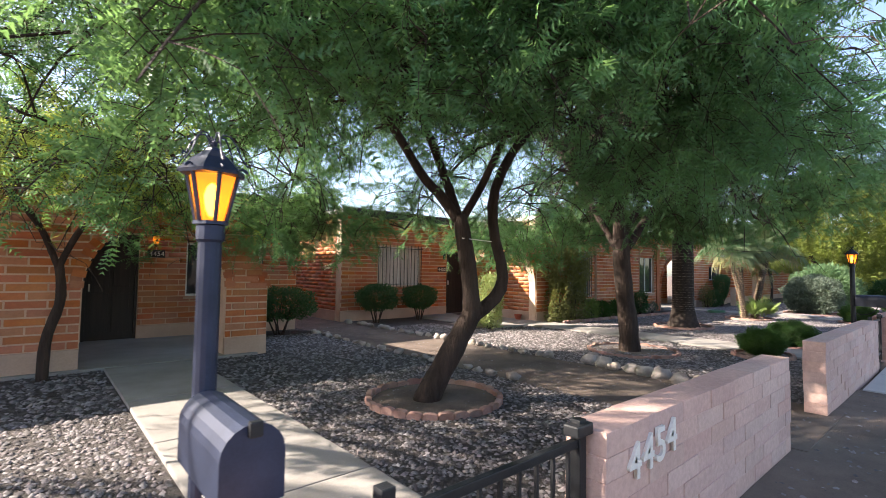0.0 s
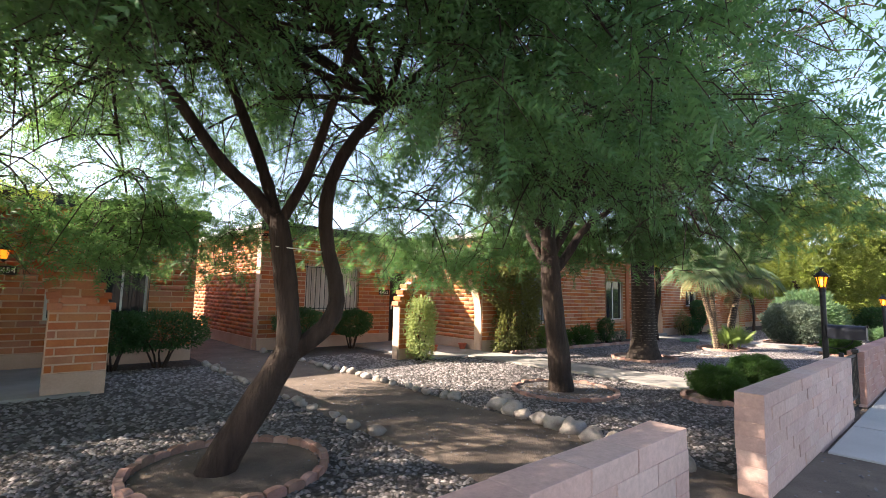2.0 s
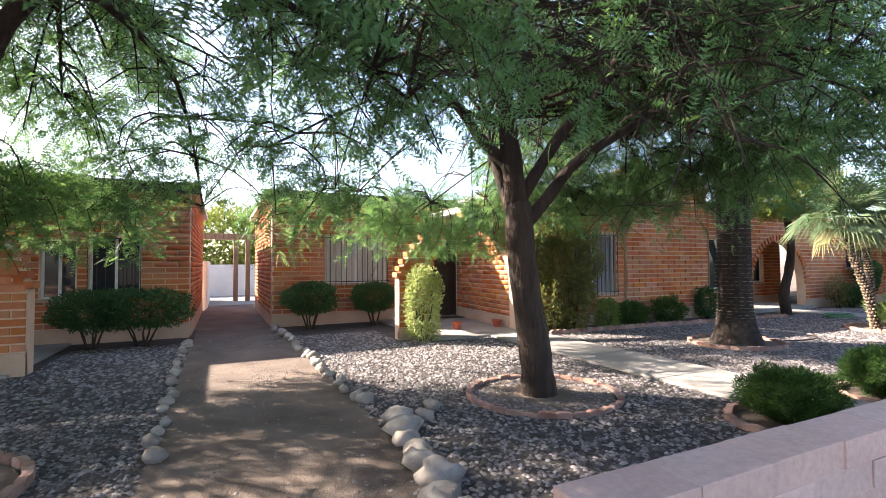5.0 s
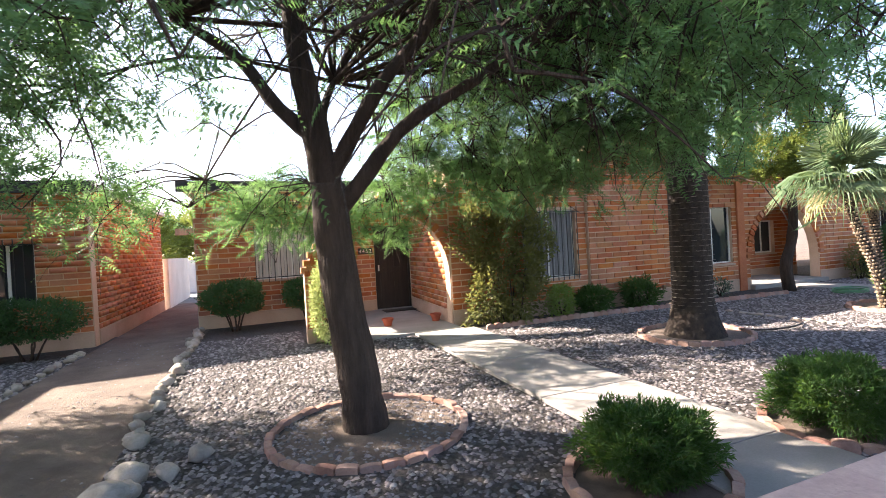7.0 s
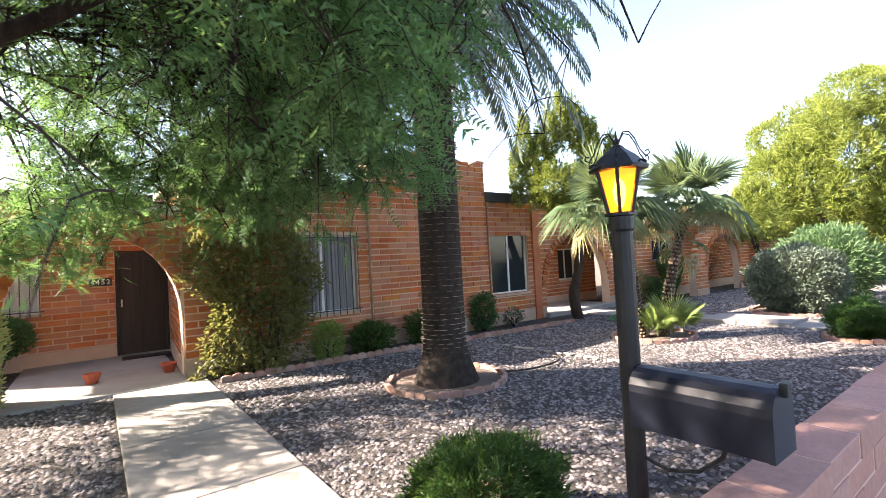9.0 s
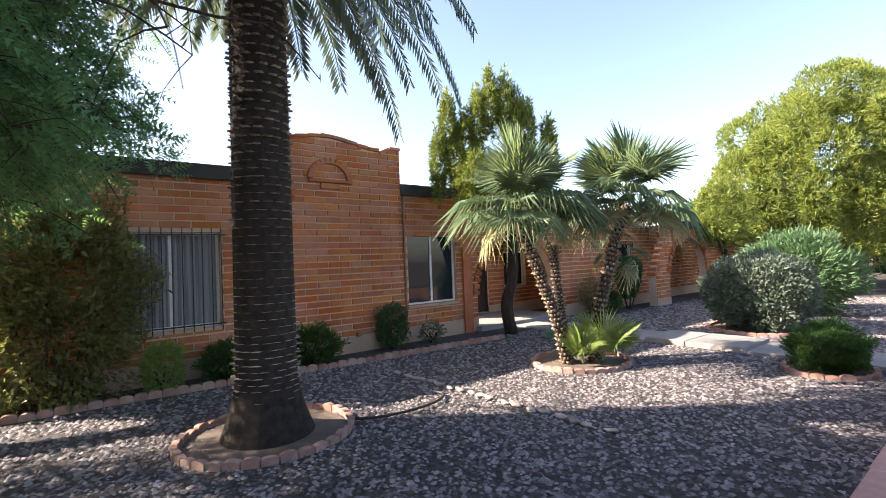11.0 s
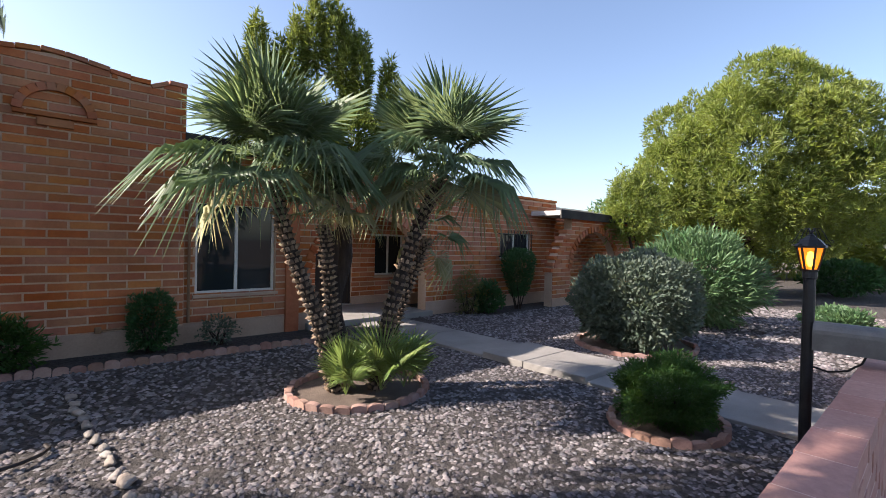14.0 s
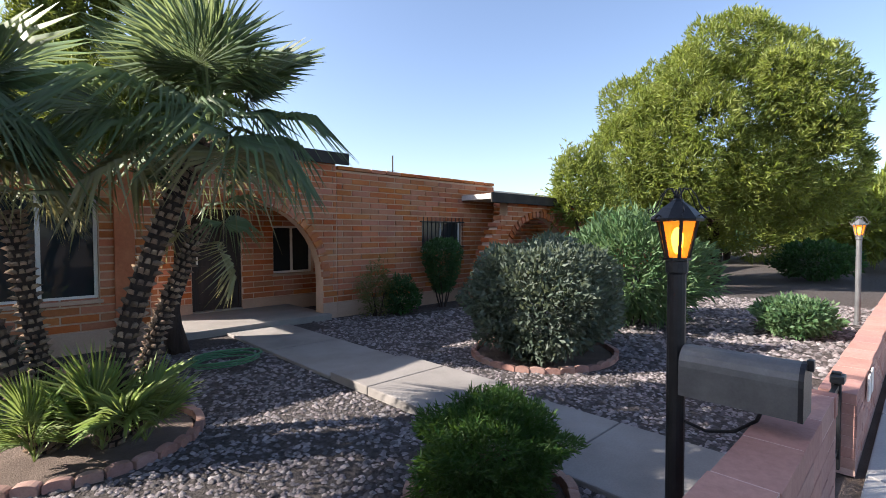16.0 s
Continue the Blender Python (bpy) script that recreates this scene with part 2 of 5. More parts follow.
def box(bm, x0, x1, y0, y1, z0, z1, bevel=0.0):
    m = Matrix.LocRotScale(((x0 + x1) / 2, (y0 + y1) / 2, (z0 + z1) / 2), None, (x1 - x0, y1 - y0, z1 - z0))
    made = bmesh.ops.create_cube(bm, size=1.0, matrix=m)
    if bevel:
        edges = list({e for v in made["verts"] for e in v.link_edges})
        bmesh.ops.bevel(bm, geom=edges, offset=bevel, segments=2, affect="EDGES", profile=0.6)
    return bm


def boxed(*args, bevel=0.0):
    return box(bmesh.new(), *args, bevel=bevel)


def tube(bm, points, radii, sides=8, cap=True):
    """A tapered tube through points."""
    points = [Vector(p) for p in points]
    rings = []
    for n, p in enumerate(points):
        d = (points[min(n + 1, len(points) - 1)] - points[max(n - 1, 0)]).normalized()
        a = d.orthogonal().normalized() if n == 0 else (a - d * a.dot(d)).normalized()
        b = d.cross(a)
        rings.append([bm.verts.new(p + (a * math.cos(q) + b * math.sin(q)) * radii[n])
                      for q in (2 * math.pi * k / sides for k in range(sides))])
    for r, s in zip(rings, rings[1:]):
        for k in range(sides):
            bm.faces.new((r[k], r[(k + 1) % sides], s[(k + 1) % sides], s[k]))
    if cap:
        bm.faces.new(rings[0][::-1])
        bm.faces.new(rings[-1])
    return bm


def rod(a, b, r, sides=8):
    return tube(bmesh.new(), [a, b], [r, r], sides)


def lathe(profile, sides=16, bm=None):
    """Rows of (radius, z), turned about z."""
    bm = bm or bmesh.new()
    rings = [[bm.verts.new((r * math.cos(q), r * math.sin(q), z)) for q in (2 * math.pi * k / sides for k in range(sides))]
             for r, z in profile]
    for r, s in zip(rings, rings[1:]):
        for k in range(sides):
            bm.faces.new((r[k], r[(k + 1) % sides], s[(k + 1) % sides], s[k]))
    bm.faces.new(rings[0][::-1])
    bm.faces.new(rings[-1])
    return bm


def rect(x0, x1, z0, z1):
    return [(x0, z0), (x1, z0), (x1, z1), (x0, z1)]


def arch(x0, x1, z0, spring, top, n=16):
    """An opening with a round head."""
    mid, half = (x0 + x1) / 2, (x1 - x0) / 2
    head = [(mid + half * math.cos(math.pi * k / n), spring + (top - spring) * math.sin(math.pi * k / n)) for k in range(n + 1)]
    return [(x0, z0), (x1, z0)] + head


def plate(outline, holes, y0, y1):
    """A wall in the xz plane with openings right through it, from y0 to y1."""
    bm = bmesh.new()
    edges = []
    for loop in [outline] + holes:
        vs = [bm.verts.new((x, y0, z)) for x, z in loop]
        edges += [bm.edges.new((a, b)) for a, b in zip(vs, vs[1:] + vs[:1])]
    made = bmesh.ops.triangle_fill(bm, edges=edges, use_beauty=True, use_dissolve=False)
    faces = [f for f in made["geom"] if isinstance(f, bmesh.types.BMFace)]
    out = bmesh.ops.extrude_face_region(bm, geom=faces)
    for v in out["geom"]:
        if isinstance(v, bmesh.types.BMVert):
            v.co.y = y1
    return bm


def inside(loop, x, z):
    """Which grid points lie inside a loop."""
    r = np.zeros(np.broadcast(x, z).shape, bool)
    for (ax, az), (bx, bz) in zip(loop, loop[1:] + loop[:1]):
        cross = (az > z) != (bz > z)
        with np.errstate(divide="ignore", invalid="ignore"):
            r ^= cross & (x < (bx - ax) * (z - az) / (bz - az if bz != az else 1e-9) + ax)
    return r


COURSE, BRICK_LENGTH, JOINT = 0.112, 0.42, 0.024
BOX_V = np.array([(x, y, z) for x in (-0.5, 0.5) for y in (-0.5, 0.5) for z in (-0.5, 0.5)], float)
BOX_F = np.array([(0, 1, 3, 2), (4, 6, 7, 5), (0, 4, 5, 1), (2, 3, 7, 6), (0, 2, 6, 4), (1, 5, 7, 3)])


def brick_runs(outline, holes, course=COURSE, length=BRICK_LENGTH, base=None):
    """Bricks as rows of (x, z, width) in running bond inside an outline."""
    xs = [p[0] for p in outline]
    zs = [p[1] for p in outline]
    base = min(zs) if base is None else base
    rng = random.Random(round(xs[0] * 100 + len(holes)))
    grid = np.arange(min(xs) + 0.005, max(xs), 0.01)
    rows = []
    for k in range(int((max(zs) - base) / course + 0.3)):
        z = base + (k + 0.5) * course
        mask = inside(outline, grid, np.full_like(grid, z))
        for h in holes:
            mask &= ~inside(h, grid, np.full_like(grid, z))
        edge = np.flatnonzero(np.diff(np.r_[0, mask.astype(int), 0]))
        for a, b in zip(edge[::2], edge[1::2]):
            x0, x1 = grid[a] - 0.005, grid[b - 1] + 0.005
            first = math.floor(x0 / length) * length + (length / 2 if k % 2 else 0) - length
            while first < x1:
                l, r = max(first, x0), min(first + length, x1)
                if r - l > 0.05:
                    rows.append(((l + r) / 2, z, r - l - JOINT * rng.uniform(0.7, 1.2), rng.uniform(-1, 1)))
                first += length
    return rows


def brick_mesh(material, depth, height):
    bm = boxed(-0.5, 0.5, -depth / 2, depth / 2, -height / 2, height / 2)
    return mesh_of("brick", bm, material)


def brick_face(parent, rows, y, side=-1, single=None, depth=0.03, course=COURSE, material=None, stuff=None, along="x", name="brick"):
    """Lay bricks proud of a wall face; those that pass single() are parts of their own, the rest one joined mesh."""
    material, stuff = material or BRICK, stuff or BRICK_STUFF
    me = brick_mesh(material, depth, course - JOINT)
    rest = []
    count = 0
    for x, z, w, j in rows:
        off = y + side * (0.002 + 0.003 * j)
        if single and single(x, z) and count < 300:
            ob = new(name, me)
            ob.parent = parent
            ob.matrix_basis = (pose(x, off, z, 0.5 * j, 0, 0) if along == "x" else pose(off, x, z, 0, 0, 90)) @ Matrix.Diagonal((w, 1, 1, 1))
            count += 1
        else:
            rest.append((x, off, z, w))
    if rest:
        r = np.array(rest)
        size = np.c_[r[:, 3], np.full(len(r), depth), np.full(len(r), course - JOINT)]
        v = BOX_V[None] * size[:, None] + r[:, None, [0, 1, 2]]
        if along == "y":
            v = v[..., [1, 0, 2]]
        f = (BOX_F[None] + 8 * np.arange(len(r))[:, None, None]).reshape(-1, 4)
        ob = part(name + "work", mesh_from("brickwork", v.reshape(-1, 3), f, stuff), None, parent)
        ob["kind"] = "stuff"


# ---------------------------------------------------------------- ground
def ground_sheet(name, x0, x1, y0, y1, z, material, label, category, thick=0.0, kind="structure"):
    ob = part(name, boxed(x0, x1, y0, y1, z - thick if thick else z - 0.3, z), material)
    return tagged(ob, label, category, kind=kind)


def build_ground():
    bm = bmesh.new()
    vs = [bm.verts.new(p) for p in ((-400, -400, -0.06), (500, -400, -0.06), (500, 500, -0.06), (-400, 500, -0.06))]
    bm.faces.new(vs)
    tagged(part("ground", bm, DIRT), "bare dry brown desert earth reaching far off", "ground", kind="structure")
    for n, (x0, x1) in enumerate(((-6, 6.2), (7.95, 60.0))):
        ground_sheet(f"gravel_yard_{n + 1}", x0, x1, 1.2, 12.0, -0.012, GRAVEL_BED, "front yard bed under grey and pinkish gravel", "gravel bed", 0.048)
    ground_sheet("dirt_path", 6.2, 7.95, 1.0, 19, -0.008, DIRT, "trodden brown dirt path between two houses", "path", 0.05)
    ground_sheet("dirt_verge", -6, 9.4, -0.7, 1.1, -0.015, DIRT, "bare dirt verge along a low block wall", "verge", 0.045)
    ground_sheet("road", -80, 120, -9, -0.9, -0.05, ASPHALT, "worn grey asphalt street beside the pavement", "road", 0.009)
    ground_sheet("back_yard", 4, 12, 19, 26, 0.0, CONCRETE, "sunlit pale concrete yard behind the houses", "yard", 0.05)
    # pavement slabs
    side = tagged(new("pavement"), "pale concrete pavement of square slabs", "pavement", kind="structure")
    slab = mesh_of("slab", boxed(-0.74, 0.74, -0.75, 0.75, -0.07, 0.0, bevel=0.012), SIDEWALK)
    for k in range(22):
        s = new("slab", slab)
        s.parent = side
        s.location = (10.15 + 1.5 * k, 0.3, 0.002 + 0.004 * math.sin(k * 2.1))
    kerb = tagged(new("kerb"), "concrete kerb at the edge of the street", "kerb", kind="structure")
    part("kerb_stone", boxed(-6, 60, -0.9, -0.72, -0.06, 0.03, bevel=0.015), SIDEWALK, kerb)


def front_walk(x0, x1, y1, joints, label, raised=()):
    """A poured concrete walk from the gate to a porch, in slabs."""
    w = tagged(new("front_walk"), label, "walk", kind="structure")
    ys = [1.3] + list(joints) + [y1]
    for a, b in zip(ys, ys[1:]):
        top = 0.07 if (a + b) / 2 in raised else 0.025
        for r in raised:
            if a <= r < b:
                top = 0.075
        part("slab", boxed(x0, x1, a + 0.006, b - 0.006, -0.06, top, bevel=0.012), CONCRETE, w)
    return w


def gravel(name, regions, keep, density, seed, size, label):
    """Loose stones, too many to count, in one mesh."""
    rng = np.random.default_rng(seed)
    pts = []
    for x0, x1, y0, y1 in regions:
        n = int((x1 - x0) * (y1 - y0) * density)
        p = np.c_[rng.uniform(x0, x1, n), rng.uniform(y0, y1, n)]
        pts.append(p[keep(p[:, 0], p[:, 1])])
    p = np.concatenate(pts)
    n = len(p)
    octa = np.array([(1, 0, 0), (0.25, 0.95, 0), (-0.9, 0.4, 0), (-0.6, -0.75, 0), (0.5, -0.8, 0), (0.05, 0.02, 0.75), (-0.25, 0.1, 0.7)], float)
    faces = np.array([(0, 1, 5), (1, 6, 5), (1, 2, 6), (2, 3, 6), (3, 4, 5), (3, 5, 6), (4, 0, 5)])
    v = octa[None] * (1 + rng.uniform(-0.28, 0.28, (n, 7, 3)))
    s = rng.uniform(0.6, 1.25, n)[:, None] * size * np.c_[np.ones(n), rng.uniform(0.6, 0.95, n), rng.uniform(0.45, 0.9, n)]
    v = v * s[:, None]
    a = rng.uniform(0, 2 * np.pi, n)
    c, si = np.cos(a)[:, None], np.sin(a)[:, None]
    tilt = rng.uniform(-0.5, 0.5, (n, 1))
    x = v[..., 0] * c - v[..., 1] * si
    y = v[..., 0] * si + v[..., 1] * c
    z = v[..., 2] + x * tilt * 0.6
    out = np.stack([x + p[:, :1], y + p[:, 1:], z - 0.012 + rng.uniform(-0.004, 0.006, (n, 1))], -1)
    f = (faces[None] + 7 * np.arange(n)[:, None, None]).reshape(-1, 3)
    ob = part(name, mesh_from(name, out.reshape(-1, 3), f, STONES), None)
    return tagged(ob, label, "gravel", kind="stuff")


def rock_mesh(seed, sx, sy, sz):
    bm = bmesh.new()
    bmesh.ops.create_icosphere(bm, subdivisions=2, radius=1.0)
    for v in bm.verts:
        d = 0.8 + 0.45 * noise.noise(v.co * 1.1 + Vector((seed * 7.1, 0, 0)))
        v.co = Vector((v.co.x * sx, v.co.y * sy, v.co.z * sz)) * d
    return mesh_of("rock", bm, ROCK, smooth=True)


def build_rocks():
    shapes = [rock_mesh(k, 0.15, 0.11, 0.10) for k in range(6)]
    rng = random.Random(5)

    def line(x0, y0, x1, y1, n, lo, hi, group, label, flat=1.0, stray=0.06):
        for k in range(n):
            t = (k + rng.uniform(-0.25, 0.25)) / max(1, n - 1)
            s = rng.uniform(lo, hi)
            ob = new("rock", shapes[rng.randrange(6)])
            ob.matrix_basis = pose(x0 + (x1 - x0) * t + rng.uniform(-stray, stray), y0 + (y1 - y0) * t, (0.025 * s + 0.01) * flat, rng.uniform(-10, 10), 0, rng.uniform(0, 360) if flat == 1.0 else 90 + rng.uniform(-20, 20)) @ Matrix.Diagonal((s, s * (0.7 if flat < 1.0 else 1.0), s * flat, 1))
            tagged(ob, label, "rock", group)

    line(8.0, 4.9, 7.8, 11.4, 26, 0.6, 1.0, "rocks along the dirt path", "small rounded pale rock edging the dirt path")
    line(8.1, 4.2, 7.75, 1.7, 11, 0.9, 1.35, "rocks along the dirt path", "rounded grey fieldstone edging the dirt path")
    line(8.55, 4.4, 8.2, 4.0, 3, 0.8, 1.1, "rocks along the dirt path", "rounded grey fieldstone edging the dirt path")
    line(6.2, 4.2, 6.1, 10.0, 20, 0.5, 0.85, "rocks along the dirt path", "small half-buried pale rock edging the dirt path")
    line(17.1, 6.5, 17.28, 3.3, 19, 0.55, 0.8, "stones across the gravel", "flat pale stone laid in a row across the gravel", 0.5, 0.025)


# ---------------------------------------------------------------- low street wall, gates
def block_wall(name, x0, x1, label, h=0.108, paint=None):
    """A low wall of painted slump blocks along the pavement."""
    w = tagged(new(name), label, "wall", kind="structure")
    part("core", boxed(x0 + 0.008, x1 - 0.008, 1.104, 1.296, -0.05, 7 * h - 0.008), BLOCK_JOINT, w)
    for row in range(7):
        a = x0
        first = 0.2 if row % 2 else 0.4
        while a < x1 - 0.02:
            b = min(a + first, x1)
            first = 0.4
            if x1 - b < 0.08:
                b = x1
            ob = new("block", block_mesh(round(b - a, 2), round(h, 3), paint or BLOCK))
            ob.parent = w
            ob.matrix_basis = pose((a + b) / 2, 1.2 + 0.004 * math.sin(a * 37 + row), row * h + h / 2 - 0.005)
            a = b
    return w


BLOCKS = {}


def block_mesh(length, h, paint):
    if (length, h, paint.name) not in BLOCKS:
        BLOCKS[length, h, paint.name] = mesh_of("block", boxed(-length / 2 + 0.003, length / 2 - 0.003, -0.1, 0.1, -h / 2 + 0.0015, h / 2 - 0.0015, bevel=0.004), paint)
    return BLOCKS[length, h, paint.name]


def gate(x0, x1, label, h=0.8):
    """A low black iron gate between two wall ends."""
    g = thing("metal_gate", x0, 1.2, 0.0, label, "gate", "front gates")
    w = x1 - x0
    for x in (0.03, w - 0.03):
        part("post", boxed(x - 0.025, x + 0.025, -0.025, 0.025, 0.0, h, bevel=0.004), BLACK_METAL, g)
    for z in (0.12, h - 0.1):
        part("rail", boxed(0.055, w - 0.055, -0.015, 0.015, z - 0.018, z + 0.018, bevel=0.004), BLACK_METAL, g)
    n = int(w / 0.105)
    for k in range(1, n):
        x = w * k / n
        part("bar", boxed(x - 0.007, x + 0.007, -0.007, 0.007, 0.138, h - 0.118), BLACK_METAL, g)
    part("latch", boxed(w - 0.10, w + 0.02, -0.045, 0.03, h - 0.065, h - 0.015, bevel=0.008), BLACK_METAL, g)
    return g


def wall_number(text, x, z, size):
    """Raised house numbers on the wall's street face."""
    n = thing("house_number", x, 1.09, z, "raised white house number on the pink wall", "number")
    for k, ch in enumerate(text):
        cu = bpy.data.curves.new("digit", "FONT")
        cu.body, cu.size, cu.extrude, cu.offset = ch, size, 0.008, size * 0.012
        tmp = bpy.data.objects.new("digit", cu)
        me = bpy.data.meshes.new_from_object(tmp)
        bpy.data.objects.remove(tmp)
        me.materials.clear()
        me.materials.append(NUMBER)
        ob = part("digit", me, None, n)
        ob.matrix_basis = pose(k * size * 0.56, 0, 0.012 * k, 90, 0, 0)
    return n


# ---------------------------------------------------------------- lamp posts with letter boxes
def lamp_post(x, y, label, metal, box_metal, lamp_z=1.62, mail=True, box_label="", box_z=0.86, box_length=0.45):
    p = thing("lamp_post", x, y, 0.0, label, "lamp post", "garden lamp posts")
    part("post", lathe([(0.05, 0), (0.05, 0.05), (0.04, 0.06), (0.04, lamp_z - 0.06), (0.048, lamp_z - 0.05), (0.048, lamp_z)], 14), metal, p, smooth=False)
    # lantern: tapered six-sided glass with a pitched cap
    def ring(r, z, k):
        q = 2 * math.pi * (k + 0.5) / 6
        return Vector((r * math.cos(q), r * math.sin(q), z))
    b0, b1, r0, r1 = lamp_z + 0.015, lamp_z + 0.19, 0.05, 0.088
    lan = part("lantern", lathe([(0.03, lamp_z), (0.06, lamp_z + 0.004), (0.06, lamp_z + 0.016), (0.035, lamp_z + 0.018)], 6), metal, p)
    for k in range(6):
        bm = bmesh.new()
        tube(bm, [ring(r0, b0, k), ring(r1, b1, k)], [0.008, 0.008], 5)
        part("bar", bm, metal, lan)
        bm = bmesh.new()
        f = [bm.verts.new(v) for v in (ring(r0 - 0.006, b0, k), ring(r0 - 0.006, b0, k + 1), ring(r1 - 0.006, b1, k + 1), ring(r1 - 0.006, b1, k))]
        bm.faces.new(f)
        part("glass", bm, AMBER, lan)
    part("roof", lathe([(0.095, b1 - 0.01), (0.110, b1 - 0.008), (0.113, b1 + 0.004), (0.068, b1 + 0.052), (0.028, b1 + 0.082), (0.024, b1 + 0.09), (0.010, b1 + 0.098), (0.014, b1 + 0.108), (0.003, b1 + 0.128)], 6), metal, lan)
    part("bulb", lathe([(0.008, b0 + 0.02), (0.02, b0 + 0.045), (0.027, b0 + 0.09), (0.018, b0 + 0.125), (0.003, b0 + 0.14)], 10), BULB, lan)
    for k in range(6):
        c, t = ring(0.100, b1 - 0.025, k), []
        d = Vector((c.x, c.y, 0)).normalized()
        for s in range(11):
            q = s / 10 * 4.4
            t.append(c + d * (0.020 * math.sin(q)) + Vector((0, 0, 0.045 - 0.04 * s / 5 * (0.5 + 0.5 * math.cos(q)))))
        bm = bmesh.new()
        tube(bm, t, [0.0035] * 11, 4)
        part("scroll", bm, metal, lan)
        ridge = [d * r + Vector((0, 0, b1 + z)) for r, z in ((0.012, 0.112), (0.03, 0.142), (0.055, 0.138), (0.078, 0.105), (0.096, 0.06), (0.118, 0.03), (0.134, 0.036), (0.130, 0.052), (0.118, 0.048))]
        bm = bmesh.new()
        tube(bm, ridge, [0.0032] * 9, 4)
        part("ridge_scroll", bm, metal, lan)
    if mail:
        m = thing("mailbox", x, y - 0.04, box_z, box_label, "mailbox", "letter boxes")
        prof = [(-0.085, 0.0), (0.085, 0.0), (0.085, 0.13)] + [(0.085 * math.cos(math.pi * k / 10), 0.13 + 0.085 * math.sin(math.pi * k / 10)) for k in range(1, 10)] + [(-0.085, 0.13)]
        bm = plate([(a, b) for a, b in prof], [], -box_length, 0.0)
        part("body", bm, box_metal, m)
        bm = plate([(a * 1.04, b * 1.02 - 0.001) for a, b in prof], [], -box_length - 0.015, -box_length + 0.002)
        d = part("door", bm, BLACK_METAL if box_metal is GREY_METAL else box_metal, m)
        part("knob", boxed(-0.018, 0.018, -box_length - 0.035, -box_length - 0.012, 0.185, 0.228, bevel=0.004), BLACK_METAL, d)
        bm = bmesh.new()
        arm = [(0, -0.30, -0.004), (0, -0.28, -0.06), (0, -0.2, -0.13), (0, -0.09, -0.16), (0, 0.0, -0.14)]
        tube(bm, arm, [0.008] * 5, 6)
        part("bracket", bm, BLACK_METAL, m)
    return p


# ---------------------------------------------------------------- doors, windows
def window(x0, x1, z0, z1, y, label, curtain=False, bars=False, split=0.5, deep=0.16, cloth=None):
    """A metal sliding window set into an opening of the wall, with glass and what hangs behind it."""
    w = thing("window", x0, y, z0, label, "window")
    w["kind"] = "structure"
    W, H = x1 - x0, z1 - z0
    f = 0.045
    for n, b in (("frame", (0.002, W - 0.002, deep - 0.06, deep, 0.002, f)), ("frame", (0.002, W - 0.002, deep - 0.06, deep, H - f, H - 0.002)),
                 ("frame", (0.002, f, deep - 0.06, deep, f, H - f)), ("frame", (W - f, W - 0.002, deep - 0.06, deep, f, H - f)),
                 ("mullion", (W * split - 0.025, W * split + 0.025, deep - 0.055, deep - 0.005, f, H - f))):
        part(n, boxed(*b, bevel=0.004), WHITE, w)
    part("sill", boxed(-0.04, W + 0.04, -0.05, deep, -0.055, -0.004, bevel=0.008), FOOTING, w)
    for a, b in ((f, W * split - 0.025), (W * split + 0.025, W - f)):
        part("pane", boxed(a, b, deep - 0.034, deep - 0.028, f, H - f), GLASS, w)
    if curtain:
        bm = bmesh.new()
        n = 60
        lo = [bm.verts.new((W * k / n, deep + 0.0 - 0.045 + 0.012 * math.sin(k * 1.7), f)) for k in range(n + 1)]
        hi = [bm.verts.new((W * k / n, deep + 0.0 - 0.045 + 0.012 * math.sin(k * 1.7 + 0.3), H - f)) for k in range(n + 1)]
        for k in range(n):
            bm.faces.new((lo[k], lo[k + 1], hi[k + 1], hi[k]))
        for v in bm.verts:
            v.co.x = min(max(v.co.x, f + 0.004), W - f - 0.004)
        part("curtain", bm, cloth or CURTAIN, w, "drawn curtain")
    if bars:
        g = part("grille", boxed(-0.06, W + 0.06, -0.055, -0.04, 0.03, 0.05), BLACK_METAL, w, "black iron window bars")
        part("rail", boxed(-0.06, W + 0.06, -0.055, -0.04, H - 0.05, H - 0.03), BLACK_METAL, g)
        n = round(W / 0.13)
        for k in range(n + 1):
            x = W * k / n
            part("bar", boxed(x - 0.007, x + 0.007, -0.063, -0.052, -0.05, H + 0.06), BLACK_METAL, g)
        for x in (-0.05, W + 0.05):
            for z in (0.04, H - 0.04):
                part("bracket", boxed(x - 0.01, x + 0.01, -0.05, 0.0, z - 0.01, z + 0.01), BLACK_METAL, g)
    return w


